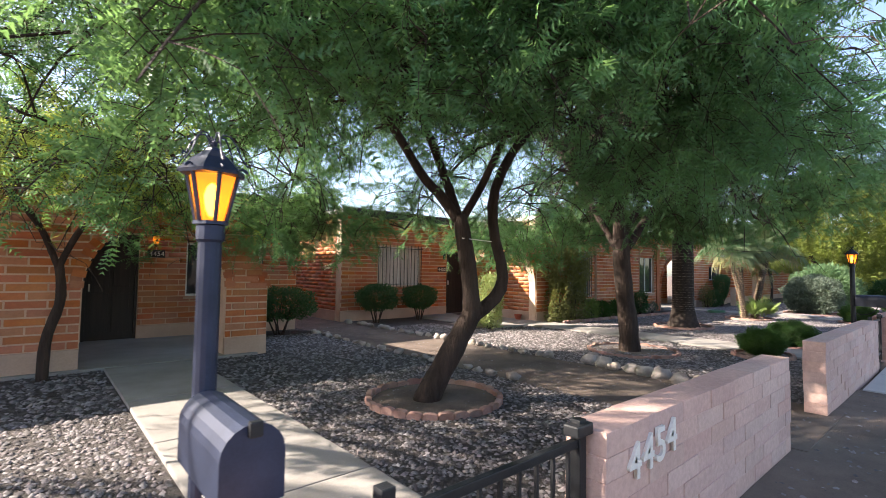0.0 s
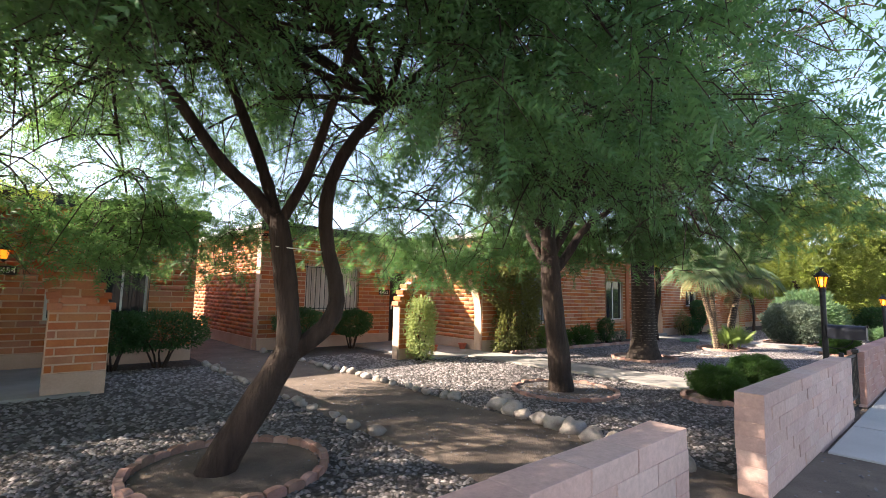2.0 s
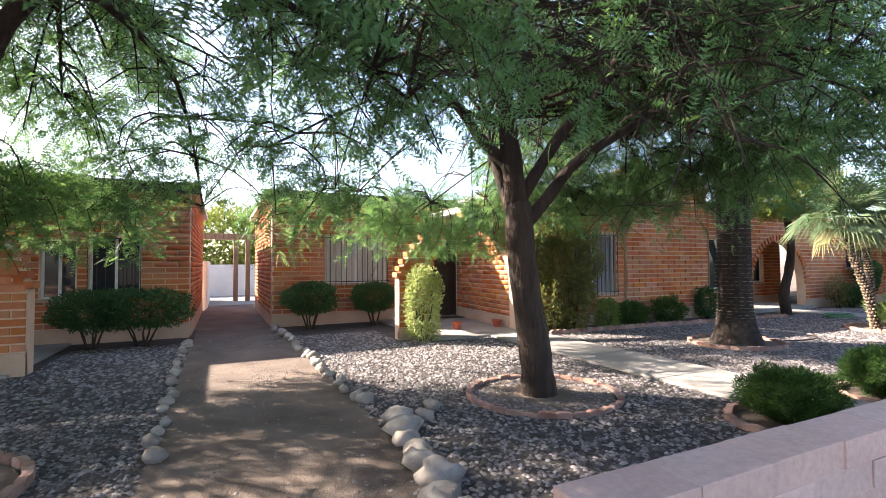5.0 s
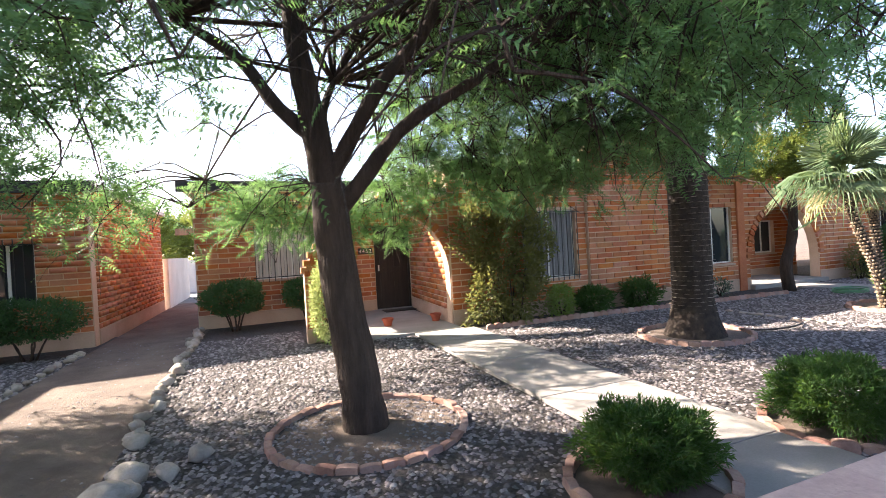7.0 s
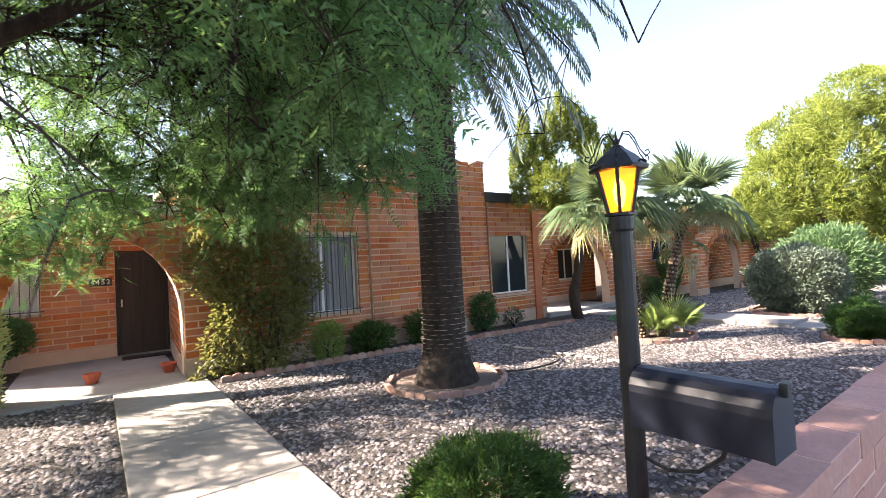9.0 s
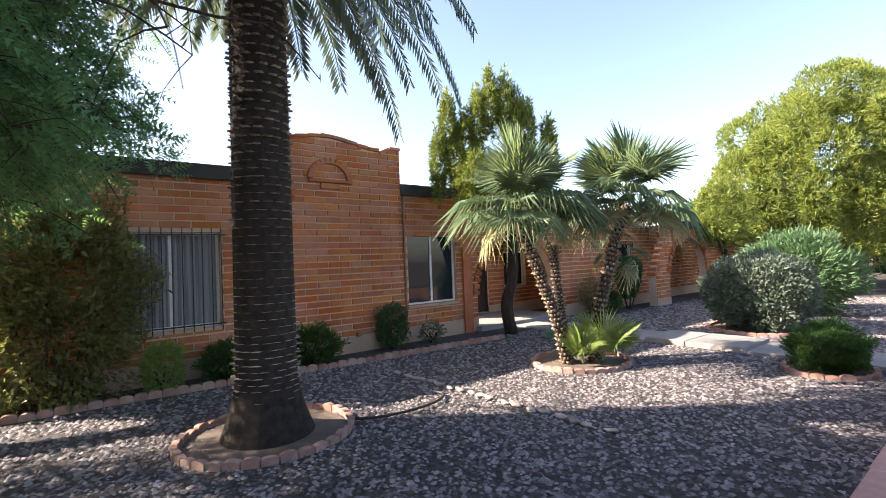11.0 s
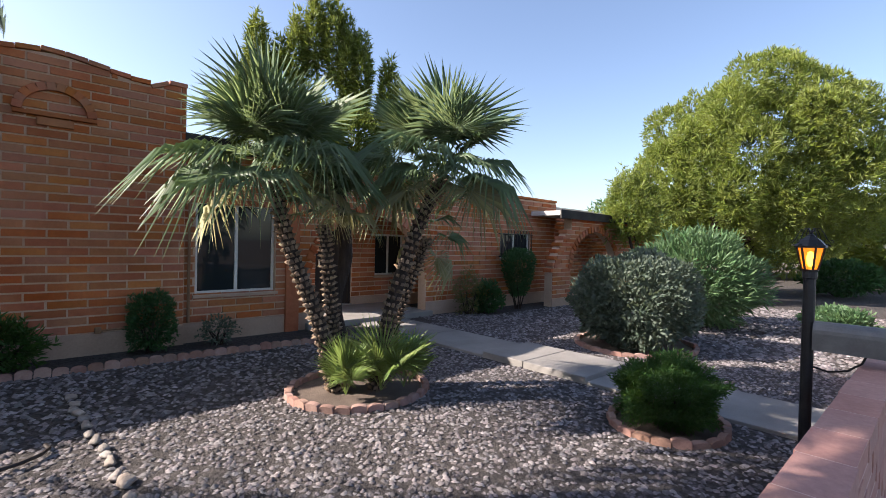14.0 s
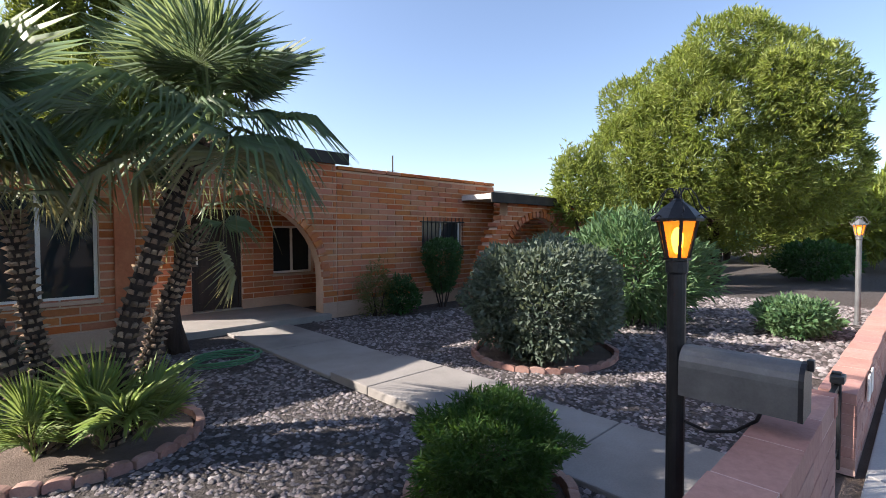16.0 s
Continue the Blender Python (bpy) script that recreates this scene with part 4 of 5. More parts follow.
def mesquite(x, y, label, stems, seed, radius, z_low, z_high, limbs, leaves, leaf, size=0.17, bias=(0, 0), droops=(), thin=None, name="mesquite_tree", shell=None):
    """A feathery desert tree: leaning trunk, forked limbs, drooping twigs with compound leaves."""
    rng = random.Random(seed)
    nrg = np.random.default_rng(seed)
    tree = thing(name, x, y, 0.0, label, "tree", "trees in the front yard")
    tips = []
    for k, (points, r0, r1) in enumerate(stems):
        part("trunk" if k == 0 else "limb", bark_tube(points, r0, r1, 12, seed + k), BARK, tree, smooth=True)
        forks = any((Vector(other[0][0]) - Vector(points[-1])).length < 0.15 for other in stems)
        if (k or len(stems) == 1) and not forks:
            tips.append((Vector(points[-1]), r1))
    twig_bm = bmesh.new()
    seeds, dirs, bones = [], [], []
    for k in range(limbs + len(droops)):
        start, r = tips[k % len(tips)]
        q = 2 * math.pi * (k + rng.uniform(-0.3, 0.3)) / limbs + seed
        reach = radius * rng.uniform(0.4, 1.0)
        rise = (0.05 + 0.95 * rng.random()) * (z_high - start.z) * (1.2 - 0.85 * reach / radius)
        end = Vector((bias[0] + reach * math.cos(q), bias[1] + reach * math.sin(q), start.z + rise))
        if k >= limbs:
            a, reach, low = droops[k - limbs]
            end = Vector((reach * math.cos(radians(a)), reach * math.sin(radians(a)), low))
            rise = 1.2
        mid = start.lerp(end, 0.45) + Vector((rng.uniform(-0.2, 0.2), rng.uniform(-0.2, 0.2), 0.25 + 0.15 * rise))
        pts = polyline([start, mid, end], 9)
        part("limb", tube(bmesh.new(), pts, [max(0.012, r * 0.75 * (1 - 0.86 * i / 8)) for i in range(9)], 7), BARK, tree, smooth=True)
        bones += [Vector(o) for o in pts[1:]]
        for j in range(11):
            s = pts[min(8, 2 + int(j * 0.62))]
            d = Vector((rng.gauss(0, 1), rng.gauss(0, 1), rng.gauss(0.15, 0.5)))
            d = (d.normalized() + (end - start).normalized() * 0.7).normalized()
            ln = rng.uniform(0.5, 1.25)
            e = Vector(s) + d * ln
            sec = polyline([s, Vector(s) + d * ln * 0.5 + Vector((0, 0, 0.08)), e + Vector((0, 0, -0.22))], 6)
            tube(twig_bm, sec, [0.014, 0.012, 0.010, 0.008, 0.006, 0.004], 4, cap=False)
            for i in range(6):
                a = sec[rng.randrange(1, 6)]
                td = Vector((rng.gauss(0, 1), rng.gauss(0, 1), rng.gauss(0, 0.45))).normalized()
                tl = rng.uniform(0.25, 0.6)
                b = Vector(a) + td * tl * 0.6 + Vector((0, 0, 0.02))
                c = Vector(a) + td * tl + Vector((0, 0, -0.35 * tl))
                tw = polyline([a, b, c], 5)
                tube(twig_bm, tw, [0.005, 0.004, 0.003, 0.003, 0.002], 3, cap=False)
                seeds.append(tw)
                dirs.append(td)
    inner = len(seeds)
    if shell:
        count, cx, cy, wide, z_top, room = shell
        made = 0
        while made < count:
            q = rng.uniform(0, 2 * math.pi)
            lobe = 0.88 + 0.16 * math.sin(3 * q + seed) * math.sin(5 * q)
            if rng.random() < 0.5:
                r = wide * rng.uniform(0.62, 1.0) * lobe
                z = rng.uniform(1.98, 2.6) + (0.65 if math.sin(q) < -0.3 else 0.55 if math.cos(q) > 0.35 else 0.0)
            else:
                r = wide * math.sqrt(rng.uniform(0.10, 1.0)) * lobe
                z = 2.5 + (z_top - 2.5) * max(0.0, 1 - (r / wide) ** 2) ** 0.7 + rng.gauss(0, 0.22)
            p = Vector((cx + r * math.cos(q), cy + r * math.sin(q), z))
            if rng.random() > room(p.x, p.y, p.z):
                continue
            made += 1
            a = min((o for o in bones if o.z < z + 0.5), key=lambda o: (o - p).length)
            out = Vector((math.cos(q), math.sin(q), 0))
            line = polyline([a, a.lerp(p, 0.5) + Vector((rng.uniform(-0.1, 0.1), rng.uniform(-0.1, 0.1), 0.14)), p, p + out * 0.22 + Vector((0, 0, -0.34))], 8)
            tube(twig_bm, line, [0.012, 0.011, 0.010, 0.008, 0.007, 0.005, 0.004, 0.003], 4, cap=False)
            for i in range(9):
                a2 = Vector(line[rng.randrange(3, 8)])
                td = (Vector((rng.gauss(0, 1), rng.gauss(0, 1), rng.gauss(0, 0.35))).normalized() + out * 0.5).normalized()
                tl = rng.uniform(0.25, 0.55)
                tw = polyline([a2, a2 + td * tl * 0.6, a2 + td * tl + Vector((0, 0, -0.45 * tl))], 5)
                tube(twig_bm, tw, [0.004, 0.003, 0.003, 0.002, 0.002], 3, cap=False)
                seeds.append(tw)
                dirs.append(td)
    part("twig", twig_bm, BARK, tree)
    tw = np.array(seeds)
    n = leaves
    pick = nrg.integers(0, len(tw), n)
    if shell:
        pick = np.where(nrg.random(n) < 0.62, nrg.integers(inner, len(tw), n), nrg.integers(0, inner, n))
    u = nrg.uniform(0.15, 1, n) * 3.999
    i = u.astype(int)
    f = (u - i)[:, None]
    pos = tw[pick, i] * (1 - f) + tw[pick, i + 1] * f
    keep = pos[:, 2] > z_low
    if thin:
        keep &= (thin(pos[:, 0], pos[:, 1], pos[:, 2]) > nrg.random(n)) | (pick >= inner)
    pos = pos[keep]
    out = np.array(dirs)[pick][keep] + np.array((0, 0, -0.35)) + nrg.normal(0, 0.55, (len(pos), 3))
    tpl, faces = feather_leaf()
    me = scatter("crown", tpl, faces, pos, turned(nrg, len(pos), out, 0.25), nrg.uniform(0.7, 1.25, len(pos)) * size, leaf)
    part("crown", me, None, tree)
    return tree


def shrub(name, x, y, rx, ry, z0, z1, material, count, size, label, category="shrub", power=2.0, seed=1, leaf=None, rough=0.16, stems=5, group="", spread=0.7, taper=0.0):
    """A clipped or loose shrub: stems and a dense shell of leaves with an uneven outline."""
    rng = np.random.default_rng(seed)
    s = thing(name, x, y, 0.0, label, category, group)
    n = count
    d = rng.normal(size=(n, 3))
    d /= np.linalg.norm(d, axis=1, keepdims=True)
    r = 1.0 / (np.abs(d) ** power).sum(1) ** (1 / power)
    bumps = np.array([noise.noise(Vector(v) * 2.3 + Vector((seed * 3.7, 0, 0))) for v in d])
    depth = 1 - 0.4 * rng.random(n) ** 1.6
    p = d * (r * depth * (1 + rough * 1.6 * bumps))[:, None]
    hz = (z1 - z0) / 2
    low = 1 - taper * np.clip(0.5 - p[:, 2] / 2, 0, 1)
    pos = np.c_[p[:, 0] * rx * low, p[:, 1] * ry * low, z0 + hz + p[:, 2] * hz]
    ok = pos[:, 2] > 0.03
    pos, d = pos[ok], d[ok]
    tpl, faces = leaf or oval_leaf()
    me = scatter("foliage", tpl, faces, pos, turned(rng, len(pos), d + np.array((0, 0, 0.35)), spread), rng.uniform(0.7, 1.3, len(pos)) * size, material)
    part("foliage", me, None, s)
    rr = random.Random(seed)
    for k in range(stems):
        q = 2 * math.pi * k / stems
        a = (0.12 * rx * math.cos(q), 0.12 * ry * math.sin(q), -0.02)
        b = (0.3 * rx * math.cos(q + 0.3), 0.3 * ry * math.sin(q + 0.3), z0 * 0.6 + 0.1)
        c = (0.6 * rx * math.cos(q), 0.6 * ry * math.sin(q), z0 + hz)
        part("stem", bark_tube([a, b, c], 0.022, 0.008, 6, seed + k, 6), BARK, s)
    return s


def tall_tree(name, x, y, lobes, material, count, size, label, seed, trunks, category="tree", rough=0.2, spread=0.6, through=0.35):
    """A dense tree: trunks and a crown of many sprays over overlapping lobes."""
    rng = np.random.default_rng(seed)
    t = thing(name, x, y, 0.0, label, category)
    for k, (pts, r0, r1) in enumerate(trunks):
        part("trunk", bark_tube(pts, r0, r1, 9, seed + k), BARK, t, smooth=True)
    vol = np.array([l[3] * l[5] for l in lobes])
    pos, outs = [], []
    for (cx, cy, cz, ax, ay, az), share in zip(lobes, vol / vol.sum()):
        n = int(count * share)
        d = rng.normal(size=(n, 3))
        d /= np.linalg.norm(d, axis=1, keepdims=True)
        b = np.array([noise.noise(Vector(v) * 3.2 + Vector((cx, cy * 3, seed))) + 0.9 * noise.noise(Vector(v) * 7.0 + Vector((cx, seed, cz))) for v in d])
        r = (1 - through * rng.random(n) ** 2) * (1 + rough * 1.5 * b)
        p = d * r[:, None] * np.array((ax, ay, az)) + np.array((cx, cy, cz))
        inner = np.zeros(n, bool)
        for (ox, oy, oz, bx, by, bz) in lobes:
            if (ox, oy, oz) != (cx, cy, cz):
                inner |= ((p - np.array((ox, oy, oz))) ** 2 / np.array((bx, by, bz)) ** 2).sum(1) < 0.45
        pos.append(p[~inner])
        outs.append(d[~inner])
    pos, outs = np.concatenate(pos), np.concatenate(outs)
    tpl, faces = spray_leaf()
    me = scatter("crown", tpl, faces, pos, turned(rng, len(pos), outs + np.array((0, 0, 0.45)), spread), rng.uniform(0.7, 1.35, len(pos)) * size, material)
    part("crown", me, None, t)
    return t


def lumpy(lobes, n, seed, size):
    """Cover large crown lobes with many small ones, for deep folds and an uneven outline."""
    rng = random.Random(seed)
    out = [(x, y, z, a * 0.86, b * 0.86, c * 0.86) for x, y, z, a, b, c in lobes]
    for k in range(n):
        x, y, z, a, b, c = lobes[k % len(lobes)]
        d = Vector((rng.gauss(0, 1), rng.gauss(0, 1), rng.gauss(0.15, 1))).normalized()
        s = size * rng.uniform(0.7, 1.3)
        out.append((x + d.x * a * 0.93, y + d.y * b * 0.93, z + d.z * c * 0.93, s, s, s * rng.uniform(1.0, 1.35)))
    return out


def fan_leaf(rng, droop):
    """A fan leaf: stiff folded fingers on a long stalk, pointing along x."""
    v, f = [], []
    stalk = 0.42
    v += [(0, -0.008, 0), (0, 0.008, 0), (stalk, 0.006, 0), (stalk, -0.006, 0)]
    f.append((0, 1, 2, 3))
    for k in range(28):
        q = radians(-112 + 224 * k / 27) + rng.uniform(-0.03, 0.03)
        ln = 0.58 * (0.72 + 0.28 * math.cos(q * 0.8)) * rng.uniform(0.9, 1.05)
        c, s = math.cos(q), math.sin(q)
        b = len(v)
        w = 0.0065
        m, e = 0.55 * ln, ln
        up = 0.05 * abs(s)
        v += [(stalk + 0.02 * c, 0.02 * s, 0),
              (stalk + m * c - w * s, m * s + w * c, up - 0.02), (stalk + m * c, m * s, up + 0.012), (stalk + m * c + w * s, m * s - w * c, up - 0.02),
              (stalk + e * c, e * s, up - droop * rng.uniform(0.5, 1.4))]
        f += [(b, b + 1, b + 4, b + 2), (b, b + 2, b + 4, b + 3)]
    return np.array(v, float), np.array(f)


def fan_palm_head(parent, cx, cy, cz, count, seed, size=1.0, low=-75, dry=0.2, fresh=None):
    rng = random.Random(seed)
    green, brown = [], []
    for k in range(count):
        up = radians(low + (85 - low) * ((k + 0.5) / count) ** 0.8)
        q = k * 2.39996 + rng.uniform(-0.5, 0.5)
        up += rng.uniform(-0.22, 0.22)
        ax = Vector((math.cos(up) * math.cos(q), math.cos(up) * math.sin(q), math.sin(up)))
        side = Vector((-math.sin(q), math.cos(q), rng.uniform(-0.3, 0.3))).normalized()
        side = (side - ax * side.dot(ax)).normalized()
        nrm = ax.cross(side)
        m = np.array([ax, side, nrm]).T
        v, f = fan_leaf(rng, 0.06 + 0.22 * (up < 0.3))
        v = v * size * rng.uniform(0.72, 1.15)
        v = v @ m.T
        sag = -0.13 * (v[:, 0] ** 2 + v[:, 1] ** 2) * rng.uniform(0.4, 1.3)
        v[:, 2] += sag
        v += np.array((cx, cy, cz))
        (brown if k < count * dry and rng.random() < 0.75 else green).append((v, f))
    for leaves, mat, nm in ((green, fresh or FAN, "fan_foliage"), (brown, FAN_DRY, "dry_foliage")):
        if leaves:
            off, vs, fs = 0, [], []
            for v, f in leaves:
                vs.append(v)
                fs.append(f + off)
                off += len(v)
            part(nm, mesh_from(nm, np.concatenate(vs), np.concatenate(fs), mat), None, parent)


def stub_trunk(parent, points, r0, r1, seed, rows=26, around=9, length=0.06, husk=None, scales=False):
    """A palm trunk covered in old leaf bases."""
    pts = polyline(points, rows)
    core = [(r0 + (r1 - r0) * k / (rows - 1)) for k in range(rows)]
    part("trunk", tube(bmesh.new(), pts, core, 12), PALM_FIBRE, parent)
    rng = random.Random(seed)
    vs, fs = [], []
    for k in range(rows):
        d = Vector(pts[min(k + 1, rows - 1)] - pts[max(k - 1, 0)]).normalized()
        a = d.orthogonal().normalized()
        b = d.cross(a)
        for j in range(around):
            q = 2 * math.pi * (j + 0.5 * (k % 2)) / around + rng.uniform(-0.12, 0.12)
            out = a * math.cos(q) + b * math.sin(q)
            tan = d.cross(out)
            w = core[k] * 2.6 / around * rng.uniform(0.8, 1.1)
            step = (Vector(pts[1]) - Vector(pts[0])).length
            p = Vector(pts[k]) + out * core[k] * 0.93
            ln = length * rng.uniform(0.5, 1.3)
            tip = p + out * ln + d * step * rng.uniform(0.5, 0.9)
            n = len(vs)
            if scales:
                p = Vector(pts[k]) + out * core[k] * 0.97
                lip = p + out * ln + d * step * rng.uniform(0.75, 1.0)
                vs += [p - tan * w, p - d * step * 1.0, p + tan * w, p + out * ln * 0.75, lip - tan * w * 0.75, lip + tan * w * 0.75, p + d * step * 1.15 - out * 0.01]
                fs += [(n, n + 1, n + 3), (n + 1, n + 2, n + 3), (n, n + 3, n + 4), (n + 3, n + 2, n + 5), (n + 3, n + 5, n + 4), (n, n + 4, n + 6), (n + 4, n + 5, n + 6), (n + 5, n + 2, n + 6)]
                continue
            for s in (-1, 1):
                vs += [p + tan * w * s - d * step * 0.25, tip + tan * w * 0.55 * s, tip + tan * w * 0.5 * s - out * 0.03 + d * 0.012, p + tan * w * 0.9 * s + d * step * 0.75]
            fs += [(n, n + 4, n + 5, n + 1), (n + 1, n + 5, n + 6, n + 2), (n + 2, n + 6, n + 7, n + 3), (n, n + 1, n + 2, n + 3), (n + 4, n + 7, n + 6, n + 5)]
    ob = part("trunk_husk", mesh_from("trunk_husk", [tuple(v) for v in vs], fs, husk or PALM_BARK), None, parent)
    ob["kind"] = "stuff"


def date_palm(x, y, h, r0, r1, fronds, length, seed, label):
    p = thing("date_palm", x, y, 0.0, label, "palm tree")
    stub_trunk(p, [(0, 0, -0.05), (0, 0, 0.25), (0, 0, h * 0.5), (0.02, 0.02, h)], r0, r1, seed, rows=int(h / 0.05), around=14, length=0.042, scales=True)
    part("root_flare", lathe([(r0 * 1.5, -0.05), (r0 * 1.36, 0.06), (r0 * 1.12, 0.25), (r0 * 0.9, 0.6)], 18), PALM_FIBRE, p)
    rng = random.Random(seed)
    for k in range(fronds):
        q = k * 2.39996 + rng.uniform(-0.2, 0.2)
        e = radians(-18 + 98 * (k / fronds) ** 0.9)
        ln = length * rng.uniform(0.85, 1.1) * (1 - 0.35 * max(0.0, math.sin(q)))
        line, d = [Vector((0, 0, h - 0.05))], Vector((math.cos(q) * math.cos(e), math.sin(q) * math.cos(e), math.sin(e)))
        n = 24
        for s in range(n):
            d = (d + Vector((0, 0, -0.045 - 0.07 * (s / n)))).normalized()
            line.append(line[-1] + d * ln / n)
        vs, fs = [], []
        side = Vector((-math.sin(q), math.cos(q), 0))
        for s in range(n):
            a, b = line[s], line[s + 1]
            w = 0.022 * (1 - 0.8 * s / n)
            c = len(vs)
            vs += [a - side * w, a + side * w, b + side * w * 0.95, b - side * w * 0.95]
            fs.append((c, c + 1, c + 2, c + 3))
            if s < 3:
                continue
            t = (b - a).normalized()
            up = side.cross(t)
            for j in (0.0, 0.5):
                o = a.lerp(b, j)
                for sg in (-1, 1):
                    ll = 0.40 * (1 - 0.55 * abs(2 * s / n - 0.8)) * rng.uniform(0.85, 1.1)
                    tip = o + (side * sg * 0.75 + t * 0.75 + up * 0.25).normalized() * ll + Vector((0, 0, -0.08 * rng.random()))
                    c = len(vs)
                    m = o.lerp(tip, 0.5)
                    vs += [o - t * 0.014, m - t * 0.028 + up * 0.016, tip, m + t * 0.028 + up * 0.016]
                    fs.append((c, c + 1, c + 2, c + 3))
        part("frond", mesh_from("frond", [tuple(v) for v in vs], fs, FROND), None, p)
    return p


def edging_ring(cx, cy, rx, ry, n, label, gap=(), group="terracotta tree rings", height=0.058, soil_z=0.0):
    """A ring of scalloped terracotta edging bricks."""
    e = thing("edging_ring", cx, cy, 0.0, label, "edging", group)
    w = math.pi * (rx + ry) / n * 0.98
    prof = [(-w / 2, -0.03), (w / 2, -0.03), (w / 2, height * 0.6)] + [(w / 2 * math.cos(math.pi * k / 6), height * 0.6 + height * 0.4 * math.sin(math.pi * k / 6)) for k in range(1, 6)] + [(-w / 2, height * 0.6)]
    me = mesh_of("edging_brick", plate(prof, [], -0.03, 0.03), EDGING)
    rng = random.Random(n)
    for k in range(n):
        q = 2 * math.pi * k / n
        if any(a < math.degrees(q) < b for a, b in gap):
            continue
        ob = new("edging_brick", me)
        ob.parent = e
        ob.matrix_basis = pose(rx * math.cos(q), ry * math.sin(q), rng.uniform(-0.012, 0.012), rng.uniform(-7, 7), rng.uniform(-3, 3), math.degrees(math.atan2(rx * math.cos(q), -ry * math.sin(q))) * 1.0)
    soil = part("soil", lathe([(0.97, -0.03), (0.97, 0.004), (0.5, 0.008), (0.02, 0.012)], 24), DIRT, e)
    soil.scale = (rx - 0.03, ry - 0.03, 1)
    soil.location.z = soil_z
    return e


def edging_line(points, label, step=0.15, height=0.085):
    e = thing("edging_row", 0, 0, 0.0, label, "edging")
    w = step * 0.97
    prof = [(-w / 2, -0.03), (w / 2, -0.03), (w / 2, height * 0.6)] + [(w / 2 * math.cos(math.pi * k / 6), height * 0.6 + height * 0.4 * math.sin(math.pi * k / 6)) for k in range(1, 6)] + [(-w / 2, height * 0.6)]
    me = mesh_of("edging_brick", plate(prof, [], -0.03, 0.03), EDGING)
    rng = random.Random(3)
    for (ax, ay), (bx, by) in zip(points, points[1:]):
        n = max(1, int(math.hypot(bx - ax, by - ay) / step))
        for k in range(n):
            t = (k + 0.5) / n
            ob = new("edging_brick", me)
            ob.parent = e
            ob.matrix_basis = pose(ax + (bx - ax) * t, ay + (by - ay) * t, rng.uniform(-0.015, 0.01), rng.uniform(-8, 8), rng.uniform(-4, 4), math.degrees(math.atan2(by - ay, bx - ax)))
    return e


def flower_pot(x, y, z, label, fallen=False):
    p = thing("flower_pot", x, y, z, label, "flower pot")
    b = part("pot", lathe([(0.07, 0.0), (0.10, 0.11), (0.115, 0.115), (0.115, 0.15), (0.10, 0.15), (0.09, 0.12), (0.01, 0.11)], 16), TERRACOTTA, p, smooth=False)
    return p


# ---------------------------------------------------------------- the place
EAVE_2 = 11.2
build_ground()
front_walk(2.1, 3.22, 8.0, [2.95, 4.4, 5.9], "pale concrete front walk to an arched porch")
front_walk(11.5, 12.62, 8.14, [2.7, 4.2, 5.7, 7.2], "grey concrete front walk to a brick porch")
front_walk(21.52, 22.56, 8.4, [2.5, 3.65, 4.55, 5.25, 6.8], "grey concrete front walk with a cracked raised step", raised=(3.65, 4.55))
block_wall("street_wall_1", -4.0, 2.08, "low pink painted block wall along the pavement")
block_wall("street_wall_2", 3.19, 6.16, "low pink painted block wall with house number 4454")
block_wall("street_wall_3", 7.58, 11.48, "low pink painted block wall along the pavement")
block_wall("street_wall_4", 12.66, 21.95, "long low dusty red painted block wall along the pavement", paint=BLOCK_RED)
block_wall("street_wall_5", 22.95, 34.0, "low dusty red block wall continuing past a gate", 0.072, BLOCK_RED)
gate(2.1, 3.17, "low black iron gate with thin upright bars")
gate(11.5, 12.64, "low black iron gate at a front walk")
gate(21.97, 22.93, "low black iron gate beside a letter box", 0.64)
wall_number("4454", 3.37, 0.50, 0.23)
lamp_post(1.80, 1.85, "dark blue garden lamp post with lit amber lantern", BLUE_METAL, BLUE_METAL, 1.58, True, "dark blue metal letter box with rounded top", 0.79, 0.45)
lamp_post(13.02, 1.6, "black garden lamp post with lit amber lantern", BLACK_METAL, NAVY_METAL, 1.69, True, "black metal letter box with rounded top", 0.90, 0.45)
lamp_post(21.2, 1.6, "black garden lamp post with lit amber lantern", BLACK_METAL, GREY_METAL, 1.42, True, "grey metal letter box with a black door", 0.83, 0.43)
lamp_post(29.4, 1.6, "grey garden lamp post with amber lantern far along", GREY_METAL, GREY_METAL, 1.5, False)
build_houses()
build_rocks()

